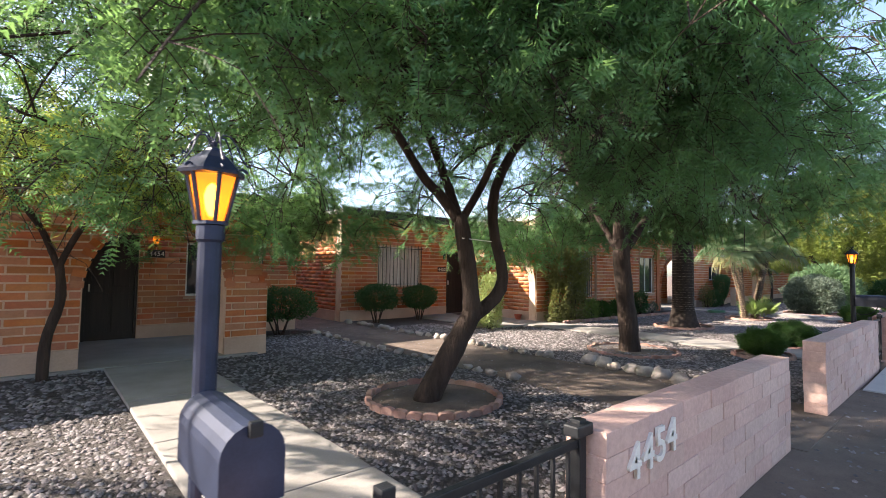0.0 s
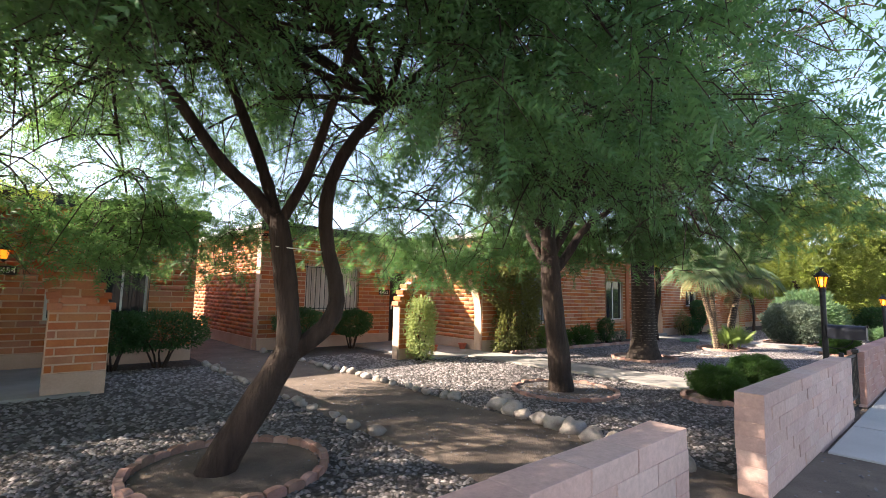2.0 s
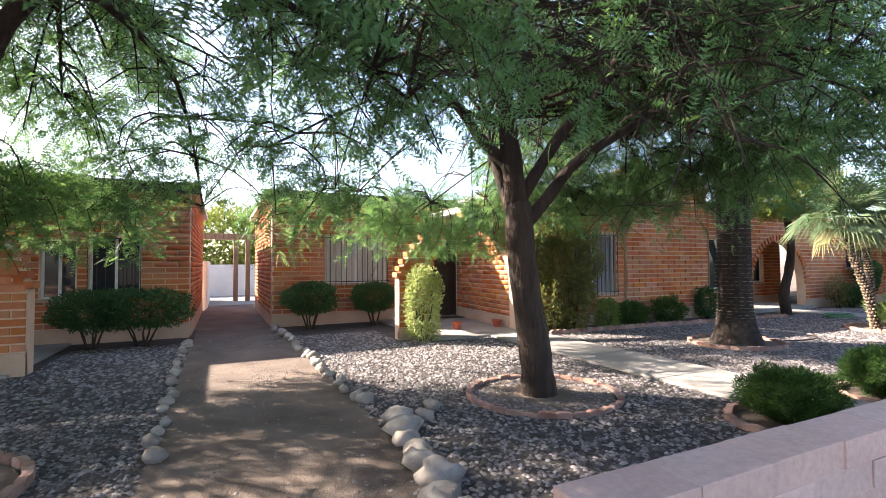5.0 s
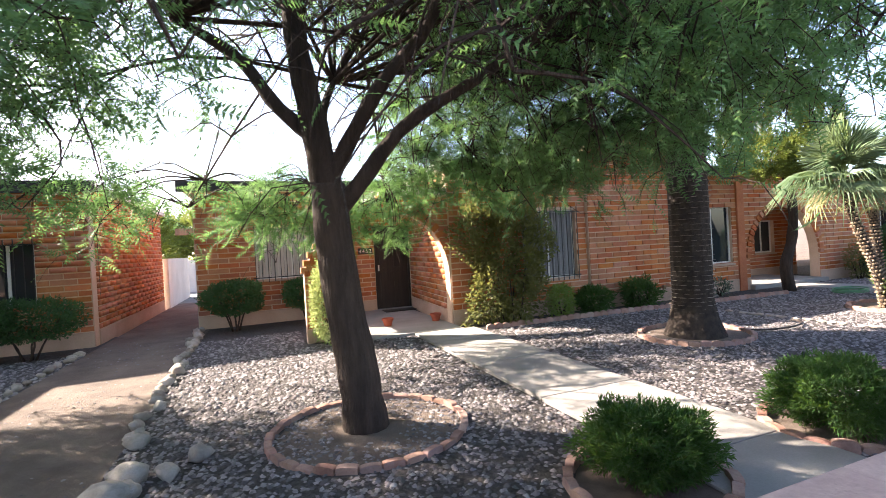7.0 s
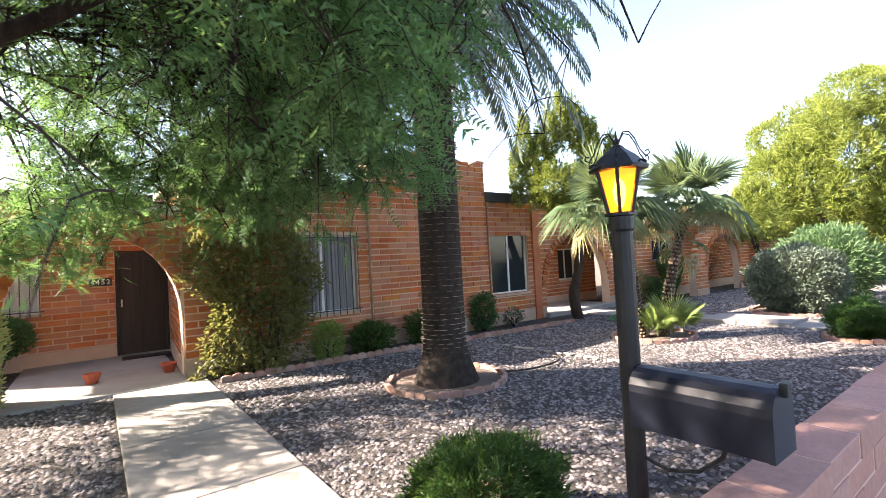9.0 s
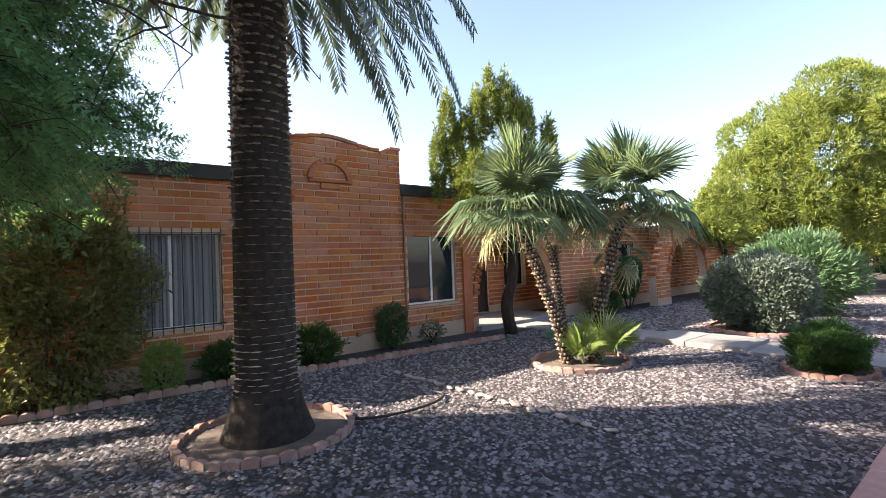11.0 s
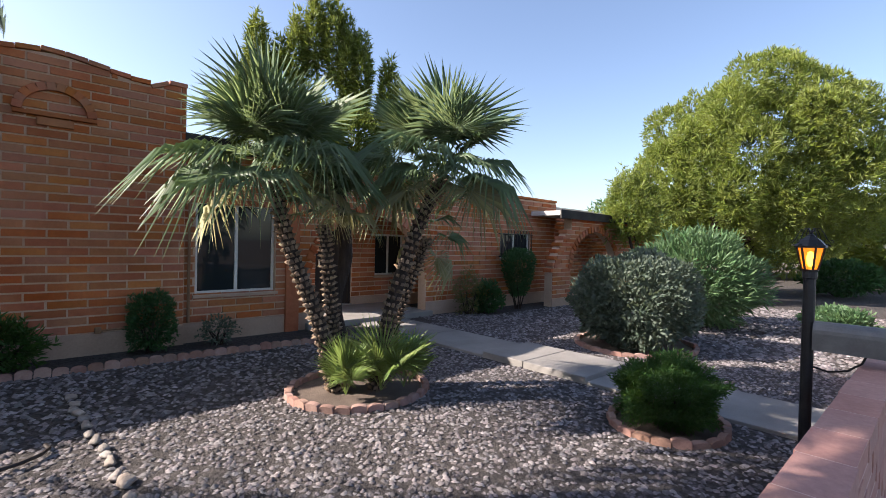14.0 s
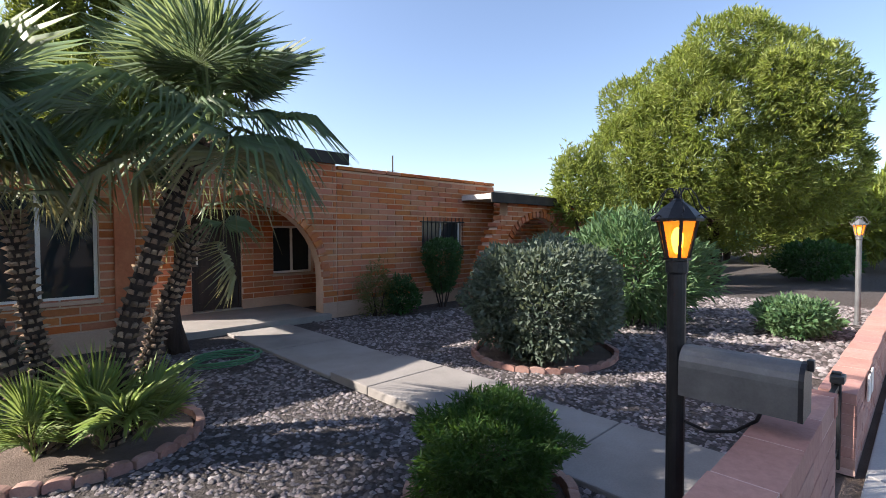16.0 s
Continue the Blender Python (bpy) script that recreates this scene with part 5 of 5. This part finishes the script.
# trees
mesquite(4.75, 4.05, "leaning mesquite tree with forked dark trunk and feathery leaves",
         [([(-0.10, 0.06, -0.05), (0.0, 0.02, 0.18), (0.18, -0.08, 0.55), (0.38, -0.20, 0.98)], 0.15, 0.115),
          ([(0.37, -0.20, 0.90), (0.34, -0.18, 1.3), (0.30, -0.15, 1.65), (0.24, -0.1, 2.08)], 0.105, 0.085),
          ([(0.38, -0.20, 0.92), (0.62, -0.33, 1.15), (0.70, -0.36, 1.42), (0.60, -0.30, 1.9), (0.60, -0.30, 2.35), (0.76, -0.4, 2.8), (1.05, -0.5, 3.2)], 0.08, 0.05),
          ([(0.24, -0.1, 2.0), (0.05, 0.0, 2.28), (-0.2, 0.05, 2.5), (-0.6, 0.1, 3.0), (-1.0, 0.2, 3.4)], 0.065, 0.035),
          ([(0.24, -0.1, 2.0), (0.17, 0.02, 2.4), (0.0, 0.12, 2.9), (-0.2, 0.3, 3.5)], 0.06, 0.035),
          ([(0.25, -0.1, 2.0), (0.38, -0.3, 2.4), (0.42, -0.6, 2.9), (0.4, -1.0, 3.4)], 0.05, 0.03)],
         11, 4.2, 1.5, 6.0, 24, 72000, MESQUITE, size=0.185, bias=(0.2, -0.3), shell=(430, 0.0, 0.1, 4.0, 4.6, lambda x, y, z: 0.0 if y < -2.9 and z < 2.6 else 0.2 if x > 1.0 else 0.12 if x < -1.5 and z < 2.6 else 1.0), droops=((60, 3.4, 2.2), (95, 3.6, 2.3), (125, 3.8, 2.2), (155, 3.4, 2.3), (-20, 3.2, 2.5), (-100, 2.9, 3.0), (-150, 3.0, 2.8),
                 (-45, 3.6, 3.6), (-55, 3.9, 4.2), (-35, 4.2, 3.8), (-135, 3.6, 3.2), (-170, 3.2, 3.0), (-120, 3.4, 3.3),
                 # limbs above 5 m: upper crown mostly out of view, added to shade the ground
                 (60, 2.5, 7.0), (100, 3.0, 6.6), (20, 2.5, 6.8), (150, 2.5, 6.5), (-30, 2.0, 6.5), (80, 1.0, 7.6),
                 (95, 2.8, 6.3), (120, 4.5, 6.0), (110, 3.8, 6.8), (135, 4.0, 6.5), (85, 4.0, 6.0), (70, 3.6, 6.3), (100, 4.6, 6.4), (50, 3.4, 6.2),
                 (115, 3.0, 5.6), (125, 4.0, 5.5), (110, 4.8, 5.6), (130, 5.0, 6.5), (140, 3.0, 5.7), (165, 4.3, 3.2), (150, 4.7, 3.4), (175, 4.1, 2.8), (160, 3.9, 4.2)),
         thin=lambda x, y, z: np.where((x * x + y * y < 2.6) & (z < 4.0), 0.5, np.where((x > 1.6) & (z < 5.2), 0.2, np.where((x < 0.5) & (y > 1.0) & (z < 5.2), 0.95, np.where((y > -0.2) & (z < 5.2), 0.5, 1.0)))))
mesquite(9.84, 4.4, "upright mesquite tree with dark trunk and spreading feathery crown",
         [([(0.02, 0.0, -0.05), (0.0, 0.0, 0.2), (-0.04, 0.01, 0.6), (-0.10, 0.03, 1.0), (-0.16, 0.06, 1.63), (-0.18, 0.07, 2.1)], 0.19, 0.155),
          ([(-0.18, 0.07, 2.0), (-0.28, 0.06, 2.66), (-0.38, 0.02, 3.28), (-0.40, 0.0, 3.9), (-0.3, -0.1, 4.7)], 0.13, 0.06),
          ([(-0.14, 0.05, 1.85), (0.08, -0.05, 2.1), (0.5, -0.15, 2.6), (1.3, -0.3, 3.1), (2.1, -0.5, 3.7)], 0.085, 0.035),
          ([(-0.18, 0.05, 2.1), (0.0, -0.05, 2.45), (0.3, -0.2, 2.95), (0.67, -0.4, 3.4), (0.9, -0.6, 4.2)], 0.08, 0.04),
          ([(-0.26, 0.07, 2.5), (-0.56, 0.2, 2.8), (-0.85, 0.35, 3.25), (-1.35, 0.5, 3.6)], 0.075, 0.035),
          ([(-0.18, 0.07, 1.8), (-0.15, 0.4, 2.3), (-0.1, 0.8, 2.9), (0.1, 1.2, 3.4)], 0.075, 0.035)],
         23, 4.3, 1.5, 6.4, 24, 58000, MESQUITE, size=0.18, bias=(0.9, -0.5), shell=(400, 0.3, 0.1, 4.4, 4.9, lambda x, y, z: 0.0 if (y < -2.8 and z < 2.7) or y > 3.3 or x > 2.4 + (y + 2.7) * 0.47 else 0.1 if y < 0.5 and x < 1.5 else 0.12 if z > 2.9 and x < 0.8 else 0.2 if x < -1.0 else 1.0), droops=((40, 3.6, 2.3), (70, 3.3, 2.25), (95, 3.2, 2.2), (120, 3.2, 2.2), (15, 3.6, 2.7), (-15, 3.6, 3.0), (-30, 3.8, 3.0), (55, 4.0, 2.3), (-100, 3.1, 3.2), (-80, 3.4, 3.3), (-60, 3.6, 3.4), (-120, 3.2, 3.3), (0, 2.6, 2.7), (25, 3.0, 2.5), (-40, 3.2, 3.0), (5, 3.6, 2.6),
                 (-150, 2.6, 2.7), (-100, 2.0, 2.5), (-75, 2.0, 2.4), (-125, 2.4, 2.6), (175, 2.8, 2.5), (-110, 3.6, 4.2), (-125, 4.0, 4.2), (-95, 3.7, 4.4),
                 # from 5 m up: invented high foliage, placed to cast shade on walk and gravel
                 (-20, 2.2, 7.5), (45, 4.0, 6.5), (80, 4.2, 6.2), (30, 1.6, 7.8),
                 (60, 4.2, 6.0), (75, 3.4, 6.6), (90, 3.2, 6.2), (105, 3.6, 6.0), (115, 4.2, 6.4), (100, 2.4, 6.9), (80, 4.0, 6.8), (70, 3.0, 5.6), (85, 4.4, 5.6), (100, 4.4, 5.6),
                 (115, 3.0, 5.3), (120, 4.2, 5.3), (130, 3.4, 5.6), (140, 4.0, 3.6), (150, 3.6, 3.9), (132, 4.4, 4.0),
                 (-45, 3.9, 2.9), (-52, 4.0, 3.0), (-38, 4.0, 3.0), (-48, 3.6, 3.4), (-30, 3.9, 3.1), (-58, 3.8, 3.2), (-8, 3.4, 2.9), (10, 3.4, 3.1), (25, 3.6, 3.6), (0, 3.0, 3.8), (30, 2.8, 4.2),
                 # back limbs added over the roof only to shade the gravel beyond
                 (70, 4.6, 5.4), (80, 4.8, 5.0), (90, 4.6, 5.6), (100, 4.8, 5.2)),
         thin=lambda x, y, z: np.where(((y > 3.7) & (z > 3.4) & (x > 1.8)) | (x > 2.7 + (y + 2.7) * 0.47), 0.0, np.where((y > 3.4) & (z > 3.4), 0.5, np.where((x * x + y * y < 7.0) & (x < 0.8) & (z < 4.6), 0.17, np.where((x < -1.5) & (y > 1.5), 0.14, np.where((x < 0.8) & (y > -1.5) & (z < 5.6), 0.2, np.where(z < 5.2, 1.0, 0.4)))))))
mesquite(1.45, 7.75, "small thin-trunked tree with yellow-green feathery leaves beside the arcade",
         [([(0, 0, -0.05), (0.02, 0, 0.5), (0.14, 0, 1.0), (0.10, 0.0, 1.5)], 0.07, 0.05),
          ([(0.10, 0, 1.4), (-0.1, -0.2, 1.9), (-0.4, -0.5, 2.3)], 0.04, 0.03),
          ([(0.10, 0, 1.4), (0.3, -0.2, 1.9), (0.6, -0.6, 2.3)], 0.04, 0.03)],
         31, 2.2, 1.7, 3.2, 14, 6000, MESQUITE_LIGHT, size=0.16, bias=(0.1, -0.9))
date_palm(14.98, 5.46, 5.2, 0.30, 0.25, 90, 2.75, 5, "tall date palm with a scaly brown trunk in a brick ring")
date_palm(-2.4, 6.2, 4.6, 0.30, 0.26, 30, 3.0, 8, "date palm with long drooping fronds")

fan = thing("fan_palm_cluster", 19.4, 5.1, 0.0, "cluster of bristly fan palms growing from one brick ring", "palm tree")
for pts, r0, r1, sd in (([(-0.22, 0.05, -0.05), (-0.43, 0.1, 0.75), (-0.70, 0.2, 1.5), (-0.84, 0.28, 2.15)], 0.12, 0.10, 1),
                        ([(-0.1, 0.12, -0.05), (-0.25, 0.12, 0.75), (-0.37, 0.12, 1.7)], 0.10, 0.09, 2),
                        ([(0.12, -0.15, -0.05), (0.2, -0.22, 0.7), (0.45, -0.32, 1.6), (0.72, -0.42, 2.25)], 0.125, 0.105, 3),
                        ([(0.28, 0.0, -0.05), (0.45, -0.1, 0.8), (0.75, -0.2, 1.6)], 0.09, 0.08, 4)):
    stub_trunk(fan, pts, r0 * 0.62, r1 * 0.62, sd, rows=38, around=8, length=0.04, husk=FAN_BARK)
fan_palm_head(fan, -0.84, 0.28, 2.3, 40, 1, 1.16, low=-36, dry=0.08)
fan_palm_head(fan, -0.37, 0.12, 1.85, 10, 2, 0.7, low=-40, dry=0.4)
fan_palm_head(fan, 0.76, -0.42, 2.4, 42, 3, 1.16, low=-42, dry=0.1)
fan_palm_head(fan, 0.75, -0.2, 1.75, 8, 4, 0.8, low=-75, dry=0.2)
for k, (a, b, s) in enumerate(((-0.3, -0.25, 0.55), (0.05, -0.35, 0.62), (-0.1, 0.0, 0.5), (0.3, -0.4, 0.5))):
    fan_palm_head(fan, a, b, 0.06, 10, 20 + k, s * 1.2, low=40, dry=0.0, fresh=FAN_YOUNG)

# conifers
tall_tree("juniper_tree", 20.7, 7.7, [(-0.9, -0.2, 3.1, 0.55, 0.5, 0.5), (-0.3, -0.7, 3.1, 0.6, 0.5, 0.5), (-1.38, 0.18, 4.20, 0.14, 0.14, 0.62), (-1.12, -0.04, 3.85, 0.14, 0.14, 0.62), (-0.93, -0.20, 4.25, 0.14, 0.14, 0.62), (-0.73, -0.36, 4.60, 0.14, 0.14, 0.62), (-0.51, -0.56, 4.50, 0.14, 0.14, 0.62), (-0.35, -0.69, 4.15, 0.14, 0.14, 0.62), (-0.20, -0.81, 4.00, 0.14, 0.14, 0.62), (0.11, -1.07, 3.60, 0.14, 0.14, 0.62), (-1.54, 0.31, 3.45, 0.14, 0.14, 0.62), (-1.27, 0.09, 3.55, 0.14, 0.14, 0.62)],
          CONIFER, 17000, 0.10, "twisted juniper with upright yellow-green tufts", 3,
          [([(0, 0, -0.05), (-0.12, 0, 0.6), (0.05, -0.05, 1.2), (-0.1, -0.2, 2.0), (-0.5, -0.25, 3.2)], 0.14, 0.08)], rough=0.3)
tall_tree("broad_conifer", 35.0, 5.4, lumpy([(0.1, 0.0, 4.6, 3.2, 3.15, 2.9), (-0.7, 0.7, 3.7, 2.3, 2.2, 2.0), (0.6, -0.7, 3.8, 2.5, 2.4, 2.4)], 210, 4, 0.62),
          CONIFER, 130000, 0.165, "large rounded cypress tree with dense yellow-green foliage", 7,
          [([(0, 0, -0.05), (0.1, 0, 1.0), (0.2, 0.2, 3.0)], 0.22, 0.15), ([(0.5, 0.1, -0.05), (0.7, 0.1, 1.0), (1.4, 0.1, 3.0)], 0.18, 0.12), ([(-0.4, 0.2, -0.05), (-0.8, 0.2, 1.0), (-1.8, 0.6, 2.6)], 0.16, 0.1)], rough=0.14, through=0.16, spread=0.5)
tall_tree("cypress_tree", 30.2, 7.2, [(0, 0, 2.6, 0.8, 0.8, 0.9), (-0.4, 0.1, 3.0, 0.35, 0.35, 0.8), (0.3, 0, 3.0, 0.4, 0.4, 0.9)], CONIFER, 5000, 0.14, "small golden cypress beside a porch", 9,
          [([(0.3, 0, -0.05), (0.5, 0, 0.9), (0.1, 0, 2.2)], 0.07, 0.05), ([(0.3, 0, -0.05), (0.1, -0.1, 0.9), (-0.3, 0, 2.0)], 0.05, 0.04)], rough=0.3)
for k, (x, y, r, h) in enumerate(((46, 3.5, 3.2, 4.2), (50, 9, 4.0, 5.0), (58, 4, 4.5, 4.6), (47, 14, 4.0, 5.0), (66, 9, 5, 6), (72, 2, 5, 5.5))):
    tall_tree("street_tree", x, y, [(0, 0, h * 0.58, r, r, h * 0.38), (r * 0.5, r * 0.3, h * 0.5, r * 0.7, r * 0.7, h * 0.33), (-r * 0.5, -r * 0.3, h * 0.5, r * 0.7, r * 0.7, h * 0.33)], OLEANDER if k % 2 else CONIFER, 8000, 0.45, "distant leafy street tree", 40 + k,
              [([(0, 0, -0.05), (0.1, 0, 1.2), (0.2, 0, h * 0.5)], 0.22, 0.12)])
for k, (x, y, r, h) in enumerate(((7.2, 32, 3.0, 5.0), (2.0, 30, 3, 4.6), (12, 33, 3, 5))):
    tall_tree("back_tree", x, y, [(0, 0, h * 0.6, r, r, h * 0.4), (r * 0.5, 0, h * 0.5, r * 0.6, r * 0.6, h * 0.3)], CONIFER, 3500, 0.45, "leafy tree behind the back yards", 60 + k, [([(0, 0, -0.05), (0, 0, h * 0.5)], 0.2, 0.12)])

# shrubs
shrub("clipped_shrub", 5.4, 10.1, 0.75, 0.45, 0.32, 1.0, HEDGE, 6500, 0.055, "dark green clipped oval shrub against brick", seed=1, power=2.6, group="clipped shrubs")
shrub("clipped_shrub", 4.65, 10.1, 0.55, 0.45, 0.32, 1.0, HEDGE, 5600, 0.055, "dark green clipped oval shrub against brick", seed=2, power=2.6, group="clipped shrubs")
shrub("clipped_shrub", 8.5, 11.0, 0.58, 0.48, 0.35, 1.02, HEDGE, 6500, 0.055, "dark green clipped dome shrub under a window", seed=3, power=2.5, group="clipped shrubs")
shrub("clipped_shrub", 10.0, 11.0, 0.5, 0.45, 0.33, 1.0, HEDGE, 5600, 0.055, "dark green clipped dome shrub under a window", seed=4, power=2.5, group="clipped shrubs")
shrub("box_shrub", 10.12, 8.25, 0.3, 0.25, 0.05, 1.36, PALE_SHRUB, 5200, 0.06, "tall pale green column shrub beside the porch arch", seed=5, power=4, rough=0.22)
shrub("climbing_vine", 13.4, 8.15, 0.82, 0.36, 0.0, 2.5, VINE, 11000, 0.085, "tall sprawling brownish green vine on the brick wall", seed=6, power=2.6, rough=0.45, stems=7)
shrub("small_shrub", 14.45, 8.0, 0.22, 0.2, 0.0, 0.62, BRIGHT_HEDGE, 2400, 0.05, "small upright light green shrub by the wall", seed=7, power=4)
shrub("small_shrub", 15.3, 8.1, 0.36, 0.25, 0.0, 0.5, FINE_GREEN, 2000, 0.1, "wispy green weeds at the foot of the wall", seed=8, leaf=oval_leaf(0.2), rough=0.4)
shrub("small_shrub", 16.55, 8.1, 0.42, 0.25, 0.0, 0.55, FINE_GREEN, 2200, 0.1, "wispy green weeds at the foot of the wall", seed=9, leaf=oval_leaf(0.2), rough=0.4)
shrub("small_shrub", 18.1, 8.2, 0.26, 0.2, 0.05, 0.78, HEDGE, 3200, 0.05, "dark clipped upright shrub against the brick wall", seed=10, power=4)
shrub("small_shrub", 18.95, 8.15, 0.25, 0.2, 0.0, 0.4, SAGE, 700, 0.05, "low grey-green plant at the foot of the wall", seed=11, rough=0.4)
shrub("low_shrub", 11.25, 2.62, 0.37, 0.33, 0.02, 0.46, FINE_GREEN, 16000, 0.05, "low bright green feathery shrub in gravel", seed=12, leaf=oval_leaf(0.17), rough=0.32, group="low front shrubs")
shrub("low_shrub", 13.1, 2.6, 0.46, 0.39, 0.02, 0.5, FINE_GREEN, 17000, 0.05, "low bright green feathery shrub beside the walk", seed=13, leaf=oval_leaf(0.17), rough=0.32, group="low front shrubs")
shrub("low_shrub", 21.0, 2.55, 0.45, 0.41, 0.02, 0.58, FINE_GREEN, 19000, 0.052, "bright green bushy shrub in a brick ring", seed=14, leaf=oval_leaf(0.17), rough=0.32, group="low front shrubs")
shrub("sage_bush", 24.12, 4.28, 0.96, 0.88, 0.02, 1.42, SAGE, 17000, 0.085, "large rounded grey-green sage bush in gravel", seed=15, rough=0.14, power=2.6)
shrub("oleander", 27.0, 4.4, 1.25, 1.1, 0.05, 1.85, OLEANDER, 11000, 0.17, "tall loose oleander bush with upright narrow leaves", seed=16, leaf=oval_leaf(0.18), rough=0.25, spread=0.45, power=2.4)
shrub("low_shrub", 27.8, 2.2, 0.6, 0.5, 0.02, 0.55, OLEANDER, 4000, 0.09, "low olive shrub beside the far gate", seed=17, rough=0.25)
shrub("dark_shrub", 38.5, 3.4, 1.4, 1.2, 0.1, 1.3, HEDGE, 5000, 0.14, "large dark clipped shrub far along the walls", seed=18)
shrub("vase_shrub", 25.9, 8.05, 0.55, 0.38, 0.32, 1.45, HEDGE, 7000, 0.055, "dark clipped vase-shaped shrub on a bare stem", seed=19, power=3.5, taper=0.6, rough=0.08)
shrub("small_shrub", 24.2, 8.1, 0.35, 0.25, 0.0, 0.95, VINE, 1500, 0.08, "thin dry twiggy shrub beside the arch", seed=20, rough=0.5, leaf=oval_leaf(0.2))
shrub("small_shrub", 24.75, 8.0, 0.35, 0.3, 0.0, 0.7, HEDGE, 2500, 0.07, "dark leafy shrub at the foot of the wall", seed=21, rough=0.3)

# edgings
edging_ring(4.78, 4.1, 0.75, 0.72, 30, "ring of worn scalloped edging bricks round a tree")
edging_ring(9.88, 4.35, 0.82, 0.78, 32, "ring of worn half-buried edging bricks round a tree", height=0.035, soil_z=-0.014)
edging_ring(14.98, 5.46, 0.78, 0.72, 34, "ring of red scalloped edging bricks round a palm")
edging_ring(19.42, 5.1, 0.74, 0.66, 30, "ring of pale terracotta edging bricks round fan palms")
edging_ring(11.25, 2.62, 0.5, 0.45, 20, "ring of orange edging bricks round a low shrub")
edging_ring(13.1, 2.6, 0.52, 0.46, 20, "ring of orange edging bricks round a low shrub")
edging_ring(21.0, 2.55, 0.5, 0.46, 20, "ring of reddish edging bricks round a shrub")
edging_ring(24.12, 4.28, 0.96, 0.88, 34, "ring of worn edging bricks round a sage bush")
edging_line([(12.75, 7.85), (15.0, 7.75), (17.5, 7.55), (20.2, 7.45)], "row of red scalloped edging bricks along a wall bed")
flower_pot(12.25, 9.1, 0.036, "small red clay pot on the porch floor")
flower_pot(11.28, 9.15, 0.036, "small brown clay pot on the porch floor")
mat = thing("door_mat", 12.1, 11.2, 0.036, "dark rubber door mat on a porch floor", "door mat")
part("mat", boxed(-0.38, 0.38, -0.2, 0.2, 0, 0.015, bevel=0.006), WOOD_DARK, mat)
hose = thing("garden_hose", 20.9, 6.6, 0.0, "green garden hose coiled loosely on the gravel", "hose")
bm = bmesh.new()
tube(bm, [(0.32 * math.cos(k * 0.5) * (1 + 0.02 * k % 0.4), 0.28 * math.sin(k * 0.5), 0.03 + 0.002 * k) for k in range(46)], [0.011] * 46, 6)
part("coil", bm, HOSE, hose)


# loose gravel
def bare(x, y):
    k = np.ones(len(x), bool)
    for a, b in ((2.08, 3.24), (6.2, 7.95), (11.48, 12.64), (21.5, 22.58)):
        k &= ~((x > a) & (x < b))
    for cx, cy, r in ((4.78, 4.1, 0.4), (9.88, 4.35, 0.32), (15.05, 5.4, 0.62), (19.42, 5.1, 0.66), (11.25, 2.62, 0.48), (13.1, 2.6, 0.5), (20.95, 2.6, 0.48), (24.12, 4.28, 0.92)):
        k &= (x - cx) ** 2 + (y - cy) ** 2 > r * r
    return k


def yard(x, y):
    return bare(x, y) & ~((y > 8.0) & (x < 4.4)) & ~((y > 7.7) & (x > 12.6) & (x < 23)) & (y < np.where(x < 9.7, 10.0, 8.4))


gravel("gravel", [(-1.0, 15.5, 1.35, 5.5)], yard, 620, 1, 0.026, "loose grey and pinkish river gravel")
gravel("gravel", [(15.5, 24.5, 1.35, 5.5)], yard, 620, 2, 0.026, "loose grey and pinkish river gravel")
gravel("gravel", [(-1.0, 24.5, 5.5, 10.0)], yard, 330, 3, 0.034, "loose grey and pinkish river gravel")
gravel("path_pebbles", [(6.25, 7.9, 1.1, 11), (-1, 9.3, -0.6, 1.05)], lambda x, y: np.sin(x * 3 + y * 1.3) + np.sin(y * 2.1) > -0.6, 45, 5, 0.02, "scattered pebbles on bare dirt")
gravel("gravel", [(24.5, 32, 1.35, 7.7)], yard, 170, 4, 0.05, "loose grey and pinkish river gravel")

# small things
spigot = thing("garden_tap", 17.55, 8.44, 0.0, "thin rusty water pipe with a garden tap on the wall", "tap")
part("pipe", rod((0, 0, 0.3), (0.75, 0, 0.34), 0.012), WOOD, spigot)
part("valve", boxed(-0.05, 0.02, -0.05, 0.03, 0.27, 0.35, bevel=0.01), WOOD, spigot)
strip = thing("metal_edging", 16.3, 5.25, 0.0, "rusty curved strip of garden edging lying on gravel", "edging strip")
bm = bmesh.new()
tube(bm, [(0.6 * math.cos(q), 0.28 * math.sin(q), 0.03) for q in (2.9 + 0.33 * k for k in range(12))], [0.014] * 12, 6)
part("strip", bm, WOOD_DARK, strip)
cord = thing("yellow_cord", 4.75, 4.05, 0.0, "thin yellow cord tied between two tree stems", "cord")
part("line", rod((0.20, -0.19, 1.81), (0.62, -0.33, 1.78), 0.005, 5), NUMBER, cord)
for k, (x, y, z, r) in enumerate(((23.6, 1.09, 0.4, 0.05), (23.85, 1.09, 0.4, 0.05))):
    tile = thing("wall_plaque", x, y, z, "small white plaque on the block wall", "plaque")
    part("plaque", boxed(-0.07, 0.07, -0.012, 0.0, -0.09, 0.09, bevel=0.004), NUMBER, tile)
